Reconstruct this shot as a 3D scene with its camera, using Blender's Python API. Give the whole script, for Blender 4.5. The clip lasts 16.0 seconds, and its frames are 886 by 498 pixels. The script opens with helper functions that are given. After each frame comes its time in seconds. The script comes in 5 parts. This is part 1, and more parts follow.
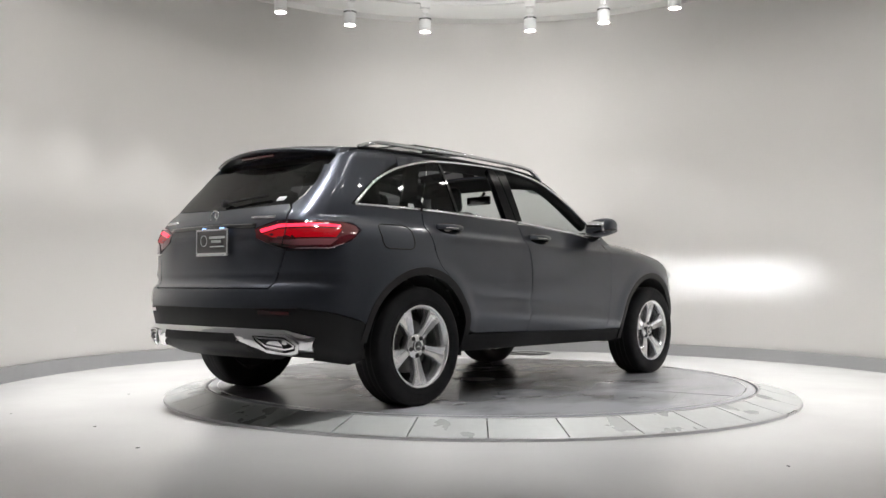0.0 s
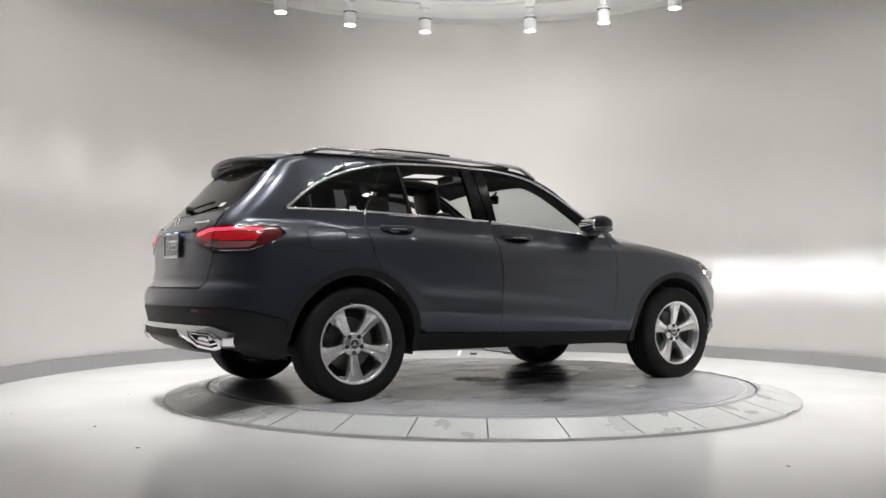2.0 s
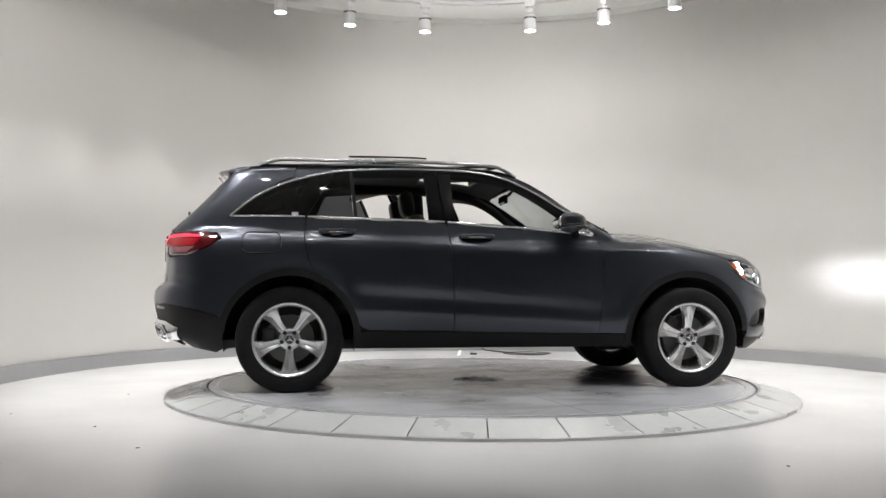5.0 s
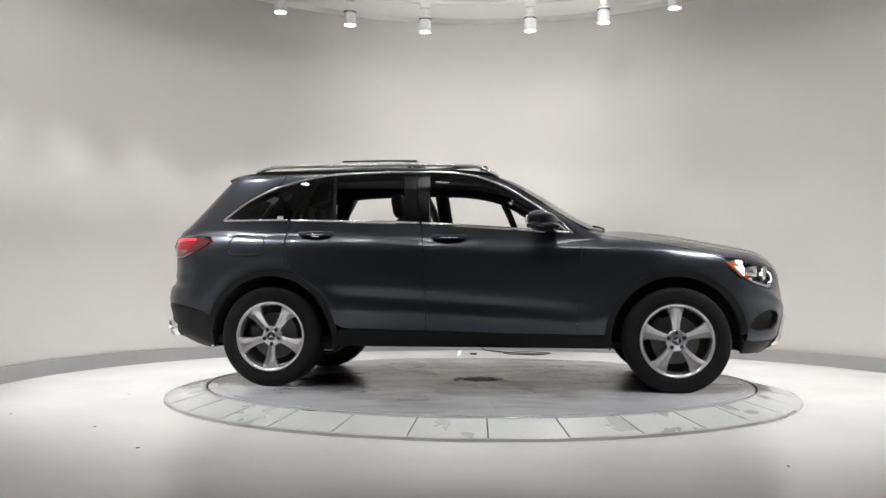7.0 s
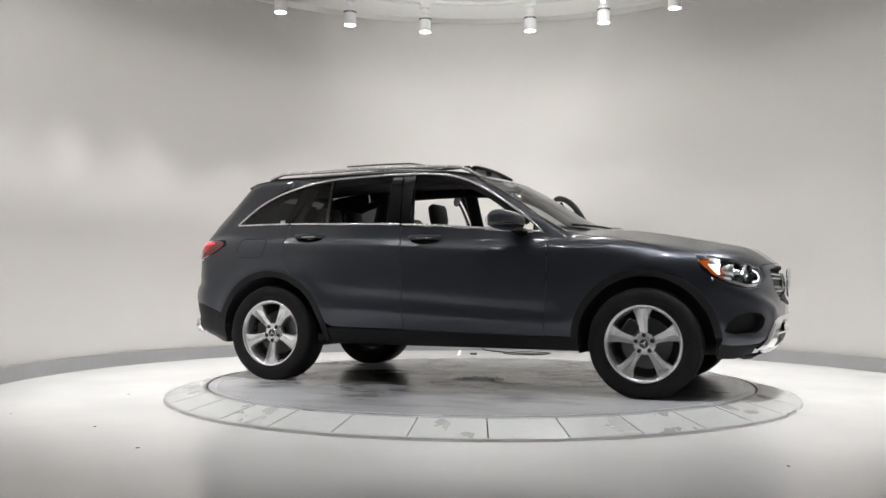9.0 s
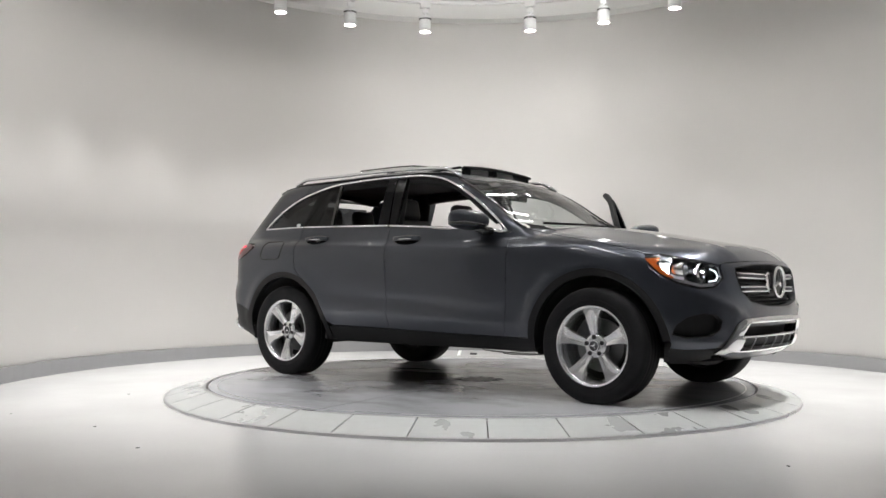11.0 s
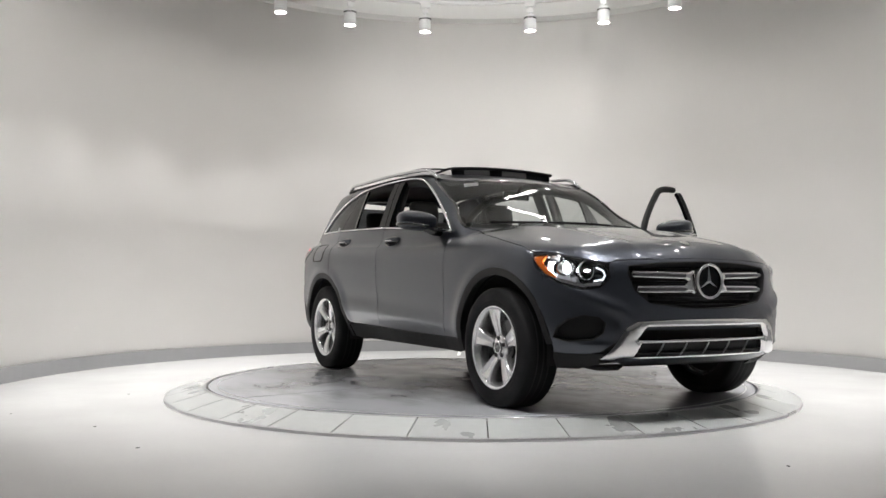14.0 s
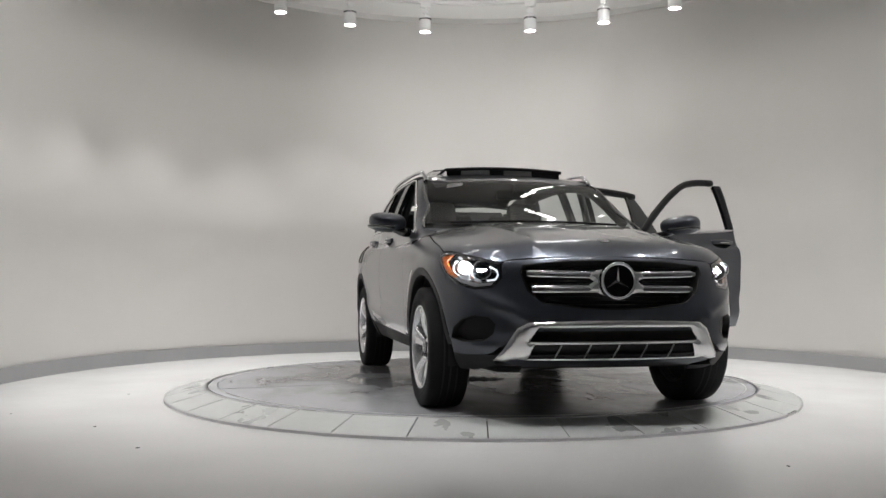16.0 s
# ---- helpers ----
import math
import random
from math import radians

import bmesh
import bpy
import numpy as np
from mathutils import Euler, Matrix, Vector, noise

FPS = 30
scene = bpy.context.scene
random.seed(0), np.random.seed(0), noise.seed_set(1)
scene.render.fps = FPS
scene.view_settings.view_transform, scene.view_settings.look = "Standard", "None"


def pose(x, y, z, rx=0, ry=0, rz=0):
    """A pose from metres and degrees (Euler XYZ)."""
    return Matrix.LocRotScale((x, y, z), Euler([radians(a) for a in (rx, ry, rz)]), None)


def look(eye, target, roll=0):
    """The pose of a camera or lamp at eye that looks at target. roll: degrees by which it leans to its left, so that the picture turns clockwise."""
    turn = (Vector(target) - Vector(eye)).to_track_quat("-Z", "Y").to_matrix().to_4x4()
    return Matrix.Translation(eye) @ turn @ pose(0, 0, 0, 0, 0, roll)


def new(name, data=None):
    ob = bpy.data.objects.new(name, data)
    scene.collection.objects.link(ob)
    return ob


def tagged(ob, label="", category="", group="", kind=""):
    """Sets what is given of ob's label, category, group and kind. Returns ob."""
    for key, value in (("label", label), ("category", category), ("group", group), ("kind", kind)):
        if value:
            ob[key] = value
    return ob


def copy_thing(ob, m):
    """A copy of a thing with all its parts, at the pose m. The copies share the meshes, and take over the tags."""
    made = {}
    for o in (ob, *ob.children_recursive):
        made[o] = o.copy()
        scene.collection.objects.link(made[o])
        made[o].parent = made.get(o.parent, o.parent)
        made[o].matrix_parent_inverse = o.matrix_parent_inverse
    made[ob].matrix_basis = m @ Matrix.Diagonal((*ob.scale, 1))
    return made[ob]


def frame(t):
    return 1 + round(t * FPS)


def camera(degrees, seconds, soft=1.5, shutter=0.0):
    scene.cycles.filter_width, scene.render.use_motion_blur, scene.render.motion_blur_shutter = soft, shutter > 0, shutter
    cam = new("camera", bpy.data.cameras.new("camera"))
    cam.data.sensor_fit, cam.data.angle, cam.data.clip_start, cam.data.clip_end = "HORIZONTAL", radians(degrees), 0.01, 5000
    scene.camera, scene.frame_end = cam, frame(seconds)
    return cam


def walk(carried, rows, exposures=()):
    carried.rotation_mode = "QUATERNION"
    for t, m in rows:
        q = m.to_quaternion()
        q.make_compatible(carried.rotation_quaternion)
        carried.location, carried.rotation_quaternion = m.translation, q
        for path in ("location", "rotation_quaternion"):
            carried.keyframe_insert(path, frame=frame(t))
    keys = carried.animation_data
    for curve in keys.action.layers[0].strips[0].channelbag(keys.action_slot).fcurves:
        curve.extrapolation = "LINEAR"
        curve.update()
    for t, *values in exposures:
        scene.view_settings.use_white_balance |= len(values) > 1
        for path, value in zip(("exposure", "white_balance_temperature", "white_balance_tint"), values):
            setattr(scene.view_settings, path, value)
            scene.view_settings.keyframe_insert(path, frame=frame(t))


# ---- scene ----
from mathutils import geometry

# ---- camera ----
cam = camera(52.6, 16.0)
EYE = (0.0, -7.047, 0.814)
AIM = (EYE[0] + math.sin(radians(-2.278)) * math.cos(radians(2.326)),
       EYE[1] + math.cos(radians(-2.278)) * math.cos(radians(2.326)),
       EYE[2] + math.sin(radians(2.326)))
walk(cam, [(0.0, look(EYE, AIM, 0.12)), (16.0, look(EYE, AIM, 0.12))],
     exposures=[(0.0, -0.07), (14.2, -0.07), (15.0, -0.04), (16.0, -0.40)])

# ---- plan of the room, metres ----
DISC_R, DISC_Z, RING_R = 2.063, 0.083, 2.351
HALL = (0.064, 0.300)          # centre of the round wall
HALL_R, HALL_H = 3.966, 4.13
TRACK_R, TRACK_Z = 3.0, 4.09
TRACK_AT = (-0.03, 0.300)     # centre of the lamp track
LAMP_ANGLES = (11.4, 28.4, 44.6, 61.5, 78.5, 95.5, 112.5, 129.5, 146.5, 163.5)   # each side of the far point

# ---- world and light ----
world = bpy.data.worlds.new("world")
scene.world = world
world.use_nodes = True
world.node_tree.nodes["Background"].inputs[0].default_value = (0.8, 0.82, 0.85, 1)
world.node_tree.nodes["Background"].inputs[1].default_value = 0.02


def spot(place, target, watts, cone, blend=0.9, size=0.05, colour=(1.0, 0.985, 0.975)):
    d = bpy.data.lights.new("spot", "SPOT")
    d.energy, d.spot_size, d.spot_blend, d.shadow_soft_size, d.color = watts, radians(cone), blend, size, colour
    ob = new("spot_light", d)
    ob.matrix_world = look(place, target)
    return ob


def on_track(deg, r=TRACK_R):
    a = radians(90 - deg)
    return TRACK_AT[0] + r * math.cos(a), TRACK_AT[1] + r * math.sin(a)


for a in LAMP_ANGLES:
    for s in (-1, 1):
        x, y = on_track(a * s)
        ox, oy = on_track(a * s, TRACK_R + 0.05)
        if 140 < a < 150:
            spot((x, y, 3.755), (HALL[0] + 0.1, HALL[1] + HALL_R, 3.65), 360, 46, 1.0, 0.35)
        elif 40 < a < 110:
            spot((x, y, 3.755), (*on_track(a * s, TRACK_R + 0.22), 0), 385, 60, 1.0)
        elif a < 40:
            spot((x, y, 3.755), (ox, oy, 0), 215, 78, 1.0)
        else:
            spot((x, y, 3.755), (*on_track(a * s, TRACK_R - 0.45), 0), 330, 56, 1.0)

# ---- materials ----
def material(name):
    m = bpy.data.materials.new(name)
    m.use_nodes = True
    nt = m.node_tree
    return m, nt, nt.nodes["Principled BSDF"]


def node(nt, kind, **values):
    n = nt.nodes.new(kind)
    for k, v in values.items():
        n.inputs[k.replace("_", " ")].default_value = v
    return n


def simple(name, colour, rough, metal=0.0, grain=0.0, scale=40.0, bump=0.0, coat=0.0, stain=0.0, stain_scale=2.0, spec=0.5, vary=False):
    """Principled surface with fine grain, larger stains and a fine relief."""
    m, nt, p = material(name)
    p.inputs["Base Color"].default_value = (*colour, 1)
    p.inputs["Roughness"].default_value, p.inputs["Metallic"].default_value = rough, metal
    p.inputs["Coat Weight"].default_value, p.inputs["Coat Roughness"].default_value = coat, 0.03
    p.inputs["Specular IOR Level"].default_value = spec
    tc = nt.nodes.new("ShaderNodeTexCoord")
    if grain or bump:
        where = tc.outputs["Object"]
        if vary:
            info = nt.nodes.new("ShaderNodeObjectInfo")
            shift = nt.nodes.new("ShaderNodeVectorMath")
            shift.operation = "MULTIPLY_ADD"
            nt.links.new(info.outputs["Random"], shift.inputs[0])
            shift.inputs[1].default_value = (37.0, 53.0, 11.0)
            nt.links.new(where, shift.inputs[2])
            where = shift.outputs[0]
        n = node(nt, "ShaderNodeTexNoise", Scale=scale, Detail=6.0, Roughness=0.6)
        nt.links.new(where, n.inputs["Vector"])
        big = node(nt, "ShaderNodeTexNoise", Scale=stain_scale, Detail=4.0)
        nt.links.new(where, big.inputs["Vector"])
        add = nt.nodes.new("ShaderNodeMath")
        add.operation = "MULTIPLY_ADD"
        nt.links.new(big.outputs[0], add.inputs[0])
        add.inputs[1].default_value = stain / max(grain, 1e-3)
        nt.links.new(n.outputs[0], add.inputs[2])
        top = 1 + stain / max(grain, 1e-3)
        r = node(nt, "ShaderNodeMapRange", From_Min=0.15 * top, From_Max=0.85 * top, To_Min=1 - grain - stain, To_Max=1 + grain + stain)
        nt.links.new(add.outputs[0], r.inputs["Value"])
        v = node(nt, "ShaderNodeVectorMath")
        v.operation = "SCALE"
        v.inputs[0].default_value = colour
        nt.links.new(r.outputs[0], v.inputs["Scale"])
        nt.links.new(v.outputs[0], p.inputs["Base Color"])
        rr = node(nt, "ShaderNodeMapRange", From_Min=0.3, From_Max=0.7, To_Min=rough * 0.85, To_Max=min(1, rough * 1.15))
        nt.links.new(big.outputs[0], rr.inputs["Value"])
        nt.links.new(rr.outputs[0], p.inputs["Roughness"])
        if bump:
            b = node(nt, "ShaderNodeBump", Strength=bump, Distance=0.003)
            nt.links.new(n.outputs[0], b.inputs["Height"])
            nt.links.new(b.outputs[0], p.inputs["Normal"])
    return m


def glowing(name, colour, strength, base=None):
    m, nt, p = material(name)
    p.inputs["Base Color"].default_value = (*(base or colour), 1)
    p.inputs["Emission Color"].default_value = (*colour, 1)
    p.inputs["Emission Strength"].default_value = strength
    p.inputs["Roughness"].default_value = 0.12
    return m


def pane(name, tint, gloss=0.06):
    """Thin glass: tinted see-through with a reflection that grows at grazing angles."""
    m, nt, p = material(name)
    nt.nodes.remove(p)
    tr = nt.nodes.new("ShaderNodeBsdfTransparent")
    tr.inputs[0].default_value = (*tint, 1)
    gl = nt.nodes.new("ShaderNodeBsdfGlossy")
    gl.inputs["Roughness"].default_value = 0.01
    lw = nt.nodes.new("ShaderNodeLayerWeight")
    lw.inputs[0].default_value = 0.5
    pw = nt.nodes.new("ShaderNodeMath")
    pw.operation = "POWER"
    pw.inputs[1].default_value = 5.0
    nt.links.new(lw.outputs["Facing"], pw.inputs[0])
    fr = nt.nodes.new("ShaderNodeMath")
    fr.operation = "MULTIPLY_ADD"
    fr.inputs[1].default_value, fr.inputs[2].default_value = 0.94, gloss
    nt.links.new(pw.outputs[0], fr.inputs[0])
    mx = nt.nodes.new("ShaderNodeMixShader")
    nt.links.new(fr.outputs[0], mx.inputs[0])
    nt.links.new(tr.outputs[0], mx.inputs[1])
    nt.links.new(gl.outputs[0], mx.inputs[2])
    nt.links.new(mx.outputs[0], nt.nodes["Material Output"].inputs[0])
    return m


M_WALL = simple("wall_paint", (0.77, 0.752, 0.73), 0.75, grain=0.012, scale=120, bump=0.06, stain=0.02, stain_scale=0.8)
M_CEIL = simple("ceiling_paint", (0.75, 0.745, 0.725), 0.8, grain=0.01, scale=90, bump=0.05)
M_DARKWALL = simple("dark_wall_paint", (0.42, 0.42, 0.43), 0.7, grain=0.03, scale=80, bump=0.05, stain=0.04)
M_BASE = simple("baseboard_vinyl", (0.30, 0.30, 0.305), 0.5, grain=0.03, scale=60, bump=0.05, stain=0.04)
M_FLOOR = simple("floor_epoxy", (0.60, 0.597, 0.592), 0.17, grain=0.015, scale=30, bump=0.012, stain=0.03, stain_scale=1.1)
def disc_paint():
    """Worn grey deck paint: darker towards the hub, broad stains, rubber smears and fine scuffs."""
    m, nt, p = material("disc_paint")
    tc = nt.nodes.new("ShaderNodeTexCoord")
    mp = node(nt, "ShaderNodeMapping")
    mp.inputs["Scale"].default_value = (0.8, 1.5, 1.0)
    mp.inputs["Rotation"].default_value = (0, 0, 0.35)
    nt.links.new(tc.outputs["Object"], mp.inputs["Vector"])
    big = node(nt, "ShaderNodeTexNoise", Scale=1.3, Detail=5.0, Roughness=0.55)
    smear = node(nt, "ShaderNodeTexNoise", Scale=1.6, Detail=6.0, Roughness=0.6)
    fine = node(nt, "ShaderNodeTexNoise", Scale=60.0, Detail=5.0, Roughness=0.65)
    nt.links.new(tc.outputs["Object"], big.inputs["Vector"])
    nt.links.new(mp.outputs[0], smear.inputs["Vector"])
    nt.links.new(tc.outputs["Object"], fine.inputs["Vector"])
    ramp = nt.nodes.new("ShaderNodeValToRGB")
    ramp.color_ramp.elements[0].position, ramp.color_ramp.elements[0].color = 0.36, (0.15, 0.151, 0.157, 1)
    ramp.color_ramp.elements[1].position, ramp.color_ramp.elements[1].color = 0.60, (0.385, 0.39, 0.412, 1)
    mix = nt.nodes.new("ShaderNodeMath")
    mix.operation = "MULTIPLY_ADD"
    nt.links.new(big.outputs[0], mix.inputs[0])
    mix.inputs[1].default_value = 0.35
    half = nt.nodes.new("ShaderNodeMath")
    half.operation = "MULTIPLY"
    nt.links.new(smear.outputs[0], half.inputs[0])
    half.inputs[1].default_value = 0.65
    nt.links.new(half.outputs[0], mix.inputs[2])
    # distance from the hub lowers the tone inwards and raises it outwards
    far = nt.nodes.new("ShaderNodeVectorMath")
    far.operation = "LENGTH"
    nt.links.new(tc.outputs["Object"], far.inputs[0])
    dulled = node(nt, "ShaderNodeMapRange", From_Min=0.5, From_Max=1.75, To_Min=-0.10, To_Max=0.10)
    nt.links.new(far.outputs["Value"], dulled.inputs["Value"])
    toned = nt.nodes.new("ShaderNodeMath")
    nt.links.new(mix.outputs[0], toned.inputs[0])
    nt.links.new(dulled.outputs[0], toned.inputs[1])
    nt.links.new(toned.outputs[0], ramp.inputs[0])
    nt.links.new(ramp.outputs[0], p.inputs["Base Color"])
    r = node(nt, "ShaderNodeMapRange", From_Min=0.3, From_Max=0.7, To_Min=0.17, To_Max=0.24)
    nt.links.new(smear.outputs[0], r.inputs["Value"])
    nt.links.new(r.outputs[0], p.inputs["Roughness"])
    b = node(nt, "ShaderNodeBump", Strength=0.03, Distance=0.002)
    nt.links.new(fine.outputs[0], b.inputs["Height"])
    nt.links.new(b.outputs[0], p.inputs["Normal"])
    return m


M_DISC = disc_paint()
M_SEAM = simple("seam_grey", (0.10, 0.10, 0.105), 0.6, grain=0.05, bump=0.02)
M_PLATE = simple("ring_plate", (0.56, 0.575, 0.57), 0.3, metal=0.3, grain=0.05, scale=22, bump=0.02, stain=0.05, stain_scale=3.0, vary=True)
M_EDGE = simple("steel_edge", (0.55, 0.55, 0.56), 0.3, metal=0.9, grain=0.05, scale=60, bump=0.02)
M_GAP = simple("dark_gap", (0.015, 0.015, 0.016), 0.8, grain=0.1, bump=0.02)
M_LAMP = simple("lamp_white", (0.78, 0.78, 0.77), 0.4, grain=0.02, scale=80, bump=0.02)
M_LENS = glowing("lamp_lens", (1.0, 0.97, 0.93), 55.0)
M_TUBE = glowing("tube_glow", (1.0, 0.99, 0.98), 30.0)
M_WIRE = simple("cable_black", (0.03, 0.03, 0.03), 0.6, grain=0.1, bump=0.05)


def mesh_of(bm, name, mat, smooth=False):
    me = bpy.data.meshes.new(name)
    bm.to_mesh(me)
    bm.free()
    me.materials.append(mat)
    for f in me.polygons:
        f.use_smooth = smooth
    return me


def part(name, bm, mat, parent, label="", smooth=False):
    ob = new(name, mesh_of(bm, name, mat, smooth))
    ob.parent = parent
    if label:
        ob["label"] = label
    return ob


def thing(name, label, category, group="", kind=""):
    return tagged(new(name), label, category, group, kind)


def box_bm(x0, x1, y0, y1, z0, z1, bevel=0.0, bm=None):
    own = bmesh.new()
    bmesh.ops.create_cube(own, size=1)
    for v in own.verts:
        v.co = Vector(((x0 + x1) / 2 + v.co.x * (x1 - x0), (y0 + y1) / 2 + v.co.y * (y1 - y0), (z0 + z1) / 2 + v.co.z * (z1 - z0)))
    if bevel:
        bmesh.ops.bevel(own, geom=own.edges[:], offset=bevel, segments=2, affect="EDGES", profile=0.5)
    return own


def lathe_bm(profile, n=48, axis="Z", closed=False, a0=0.0, a1=360.0):
    """Turns (radius, height) rows round an axis."""
    bm = bmesh.new()
    full = abs(a1 - a0 - 360) < 1e-6
    cols = n if full else n + 1
    rings = []
    for r, h in profile:
        row = []
        for i in range(cols):
            a = radians(a0 + (a1 - a0) * i / n)
            c, s = r * math.cos(a), r * math.sin(a)
            row.append(bm.verts.new((c, s, h) if axis == "Z" else (c, h, s)))
        rings.append(row)
    pairs = list(zip(rings, rings[1:])) + ([(rings[-1], rings[0])] if closed else [])
    for a, b in pairs:
        for i in range(cols if full else n):
            j = (i + 1) % cols
            bm.faces.new((a[i], a[j], b[j], b[i]))
    bmesh.ops.recalc_face_normals(bm, faces=bm.faces[:])
    return bm


def tube_bm(points, radius, n=8, flat=1.0, up=(0, 0, 1)):
    """A closed tube along points; flat squeezes it along up."""
    bm = bmesh.new()
    pts = [Vector(p) for p in points]
    rows = []
    for i, p in enumerate(pts):
        d = (pts[min(i + 1, len(pts) - 1)] - pts[max(i - 1, 0)]).normalized()
        side = d.cross(Vector(up)).normalized()
        top = side.cross(d).normalized()
        rows.append([bm.verts.new(p + radius * (side * math.cos(6.28318 * k / n) + top * flat * math.sin(6.28318 * k / n))) for k in range(n)])
    for a, b in zip(rows, rows[1:]):
        for k in range(n):
            bm.faces.new((a[k], a[(k + 1) % n], b[(k + 1) % n], b[k]))
    bm.faces.new(rows[0])
    bm.faces.new(rows[-1])
    bmesh.ops.recalc_face_normals(bm, faces=bm.faces[:])
    return bm


# ---- the room ----
def wall_bm(r0, r1, z0, z1, a0, a1, n=120):
    return lathe_bm([(r0, z0), (r1, z0), (r1, z1), (r0, z1)], n, closed=True, a0=a0, a1=a1)


def structure(name, bm, mat, label, category, smooth=False):
    ob = new(name, mesh_of(bm, name, mat, smooth))
    return tagged(ob, label, category, kind="structure")


WALL_A0, WALL_A1 = -32.0, 212.0
floor = structure("floor", box_bm(-8, 8, -13, 6, -0.2, 0), M_FLOOR, "polished light grey epoxy concrete floor", "floor")
wall = structure("wall_round", wall_bm(HALL_R, HALL_R + 0.15, 0, 4.6, WALL_A0, WALL_A1), M_WALL, "curved off-white painted showroom wall", "wall", True)
wall.location = (HALL[0], HALL[1], 0)
base = structure("baseboard", wall_bm(HALL_R - 0.012, HALL_R - 0.001, 0, 0.131, WALL_A0, WALL_A1), M_BASE, "grey vinyl baseboard along the curved wall", "baseboard", False)
base.location = (HALL[0], HALL[1], 0)
ex, ey = HALL[0] + HALL_R * math.cos(radians(WALL_A0)), HALL[1] + HALL_R * math.sin(radians(WALL_A0))
ex2 = HALL[0] - HALL_R * math.cos(radians(WALL_A0))
structure("wall_east", box_bm(ex, ex + 0.15, -12, ey, 0, 4.6), M_DARKWALL, "plain mid-grey side wall", "wall")
structure("wall_west", box_bm(ex2 - 0.15, ex2, -12, ey, 0, 4.6), M_DARKWALL, "plain mid-grey side wall", "wall")
structure("wall_south", box_bm(-8, 8, -12.15, -12, 0, 4.6), M_DARKWALL, "plain mid-grey back wall", "wall")
structure("ceiling", box_bm(-8, 8, -13, 6, 4.32, 4.6), M_CEIL, "flat off-white painted ceiling", "ceiling")
cove = structure("trim_cove", lathe_bm([(HALL_R, 4.145), (HALL_R - 0.20, 4.15), (HALL_R - 0.20, 4.33), (HALL_R, 4.33)], 120, closed=True, a0=WALL_A0, a1=WALL_A1), M_CEIL,
                 "off-white dropped soffit ring round the ceiling edge", "ceiling trim", False)
cove.location = (HALL[0], HALL[1], 0)

# ---- track lights ----
track = thing("light_track", "white curved ceiling track carrying spotlights", "light track")
rail_bm = wall_bm(TRACK_R - 0.02, TRACK_R + 0.02, TRACK_Z, TRACK_Z + 0.035, -90, 270, 96)
ob = part("rail", rail_bm, M_LAMP, track)
track.location = (TRACK_AT[0], TRACK_AT[1], 0)
for a in range(0, 360, 45):
    c, s = TRACK_R * math.cos(radians(a + 92)), TRACK_R * math.sin(radians(a + 92))
    part("hanger", tube_bm([(c, s, TRACK_Z + 0.03), (c, s, 4.33)], 0.008, 6, up=(1, 0, 0)), M_LAMP, track)


def track_lamp():
    lamp = thing("track_spotlight", "white cylindrical spotlight hanging from the curved track, lit", "spotlight", "spotlights on the track")
    part("adapter", box_bm(-0.06, 0.06, -0.035, 0.035, -0.055, 0.0, 0.006), M_LAMP, lamp)
    part("stem", tube_bm([(0, 0, -0.035), (0, 0, -0.165)], 0.014, 10, up=(1, 0, 0)), M_LAMP, lamp)
    part("yoke", box_bm(-0.034, 0.034, -0.014, 0.014, -0.12, -0.075, 0.004), M_LAMP, lamp)
    part("housing", lathe_bm([(0.0, -0.160), (0.062, -0.160), (0.068, -0.166), (0.068, -0.335), (0.062, -0.338), (0.060, -0.30), (0.0, -0.30)], 32), M_LAMP, lamp, smooth=False)
    slots = bmesh.new()
    for i in range(28):
        g = box_bm(-0.005, 0.005, -0.001, 0.003, -0.200, -0.182)
        bmesh.ops.transform(g, matrix=pose(0, 0, 0, 0, 0, i * 360 / 28) @ pose(0, 0.068, 0), verts=g.verts[:])
        me = bpy.data.meshes.new("t")
        g.to_mesh(me)
        g.free()
        slots.from_mesh(me)
        bpy.data.meshes.remove(me)
    part("vent_slots", slots, M_GAP, lamp, "dark vent slots")
    part("lens", lathe_bm([(0.0, -0.322), (0.060, -0.322), (0.060, -0.316), (0.0, -0.316)], 28), M_LENS, lamp, "glowing lens")
    return lamp


first = track_lamp()
places = [(a * s + (0.6 if a * s == 11.4 else 0)) for a in LAMP_ANGLES for s in (-1, 1)]
for i, a in enumerate(places):
    x, y = on_track(a)
    m = pose(x, y, TRACK_Z, 0, 0, -a)
    if i == 0:
        first.matrix_basis = m
    else:
        copy_thing(first, m)


def linear_light(m):
    ob = thing("linear_light", "slim white linear light on the ceiling, lit", "ceiling light", "linear lights on the ceiling")
    part("housing", box_bm(-0.78, 0.78, -0.05, 0.05, 0.0, 0.06, 0.005), M_LAMP, ob)
    part("tube", box_bm(-0.76, 0.76, -0.04, 0.04, -0.012, -0.001), M_TUBE, ob, "glowing diffuser")
    ob.matrix_basis = m
    return ob


for x, y, a in ((1.12, 2.05, 70), (-1.80, -0.47, 201), (-0.75, -1.58, 246), (0.78, -1.62, 291)):
    linear_light(pose(x, y, 4.255, 0, 0, a))

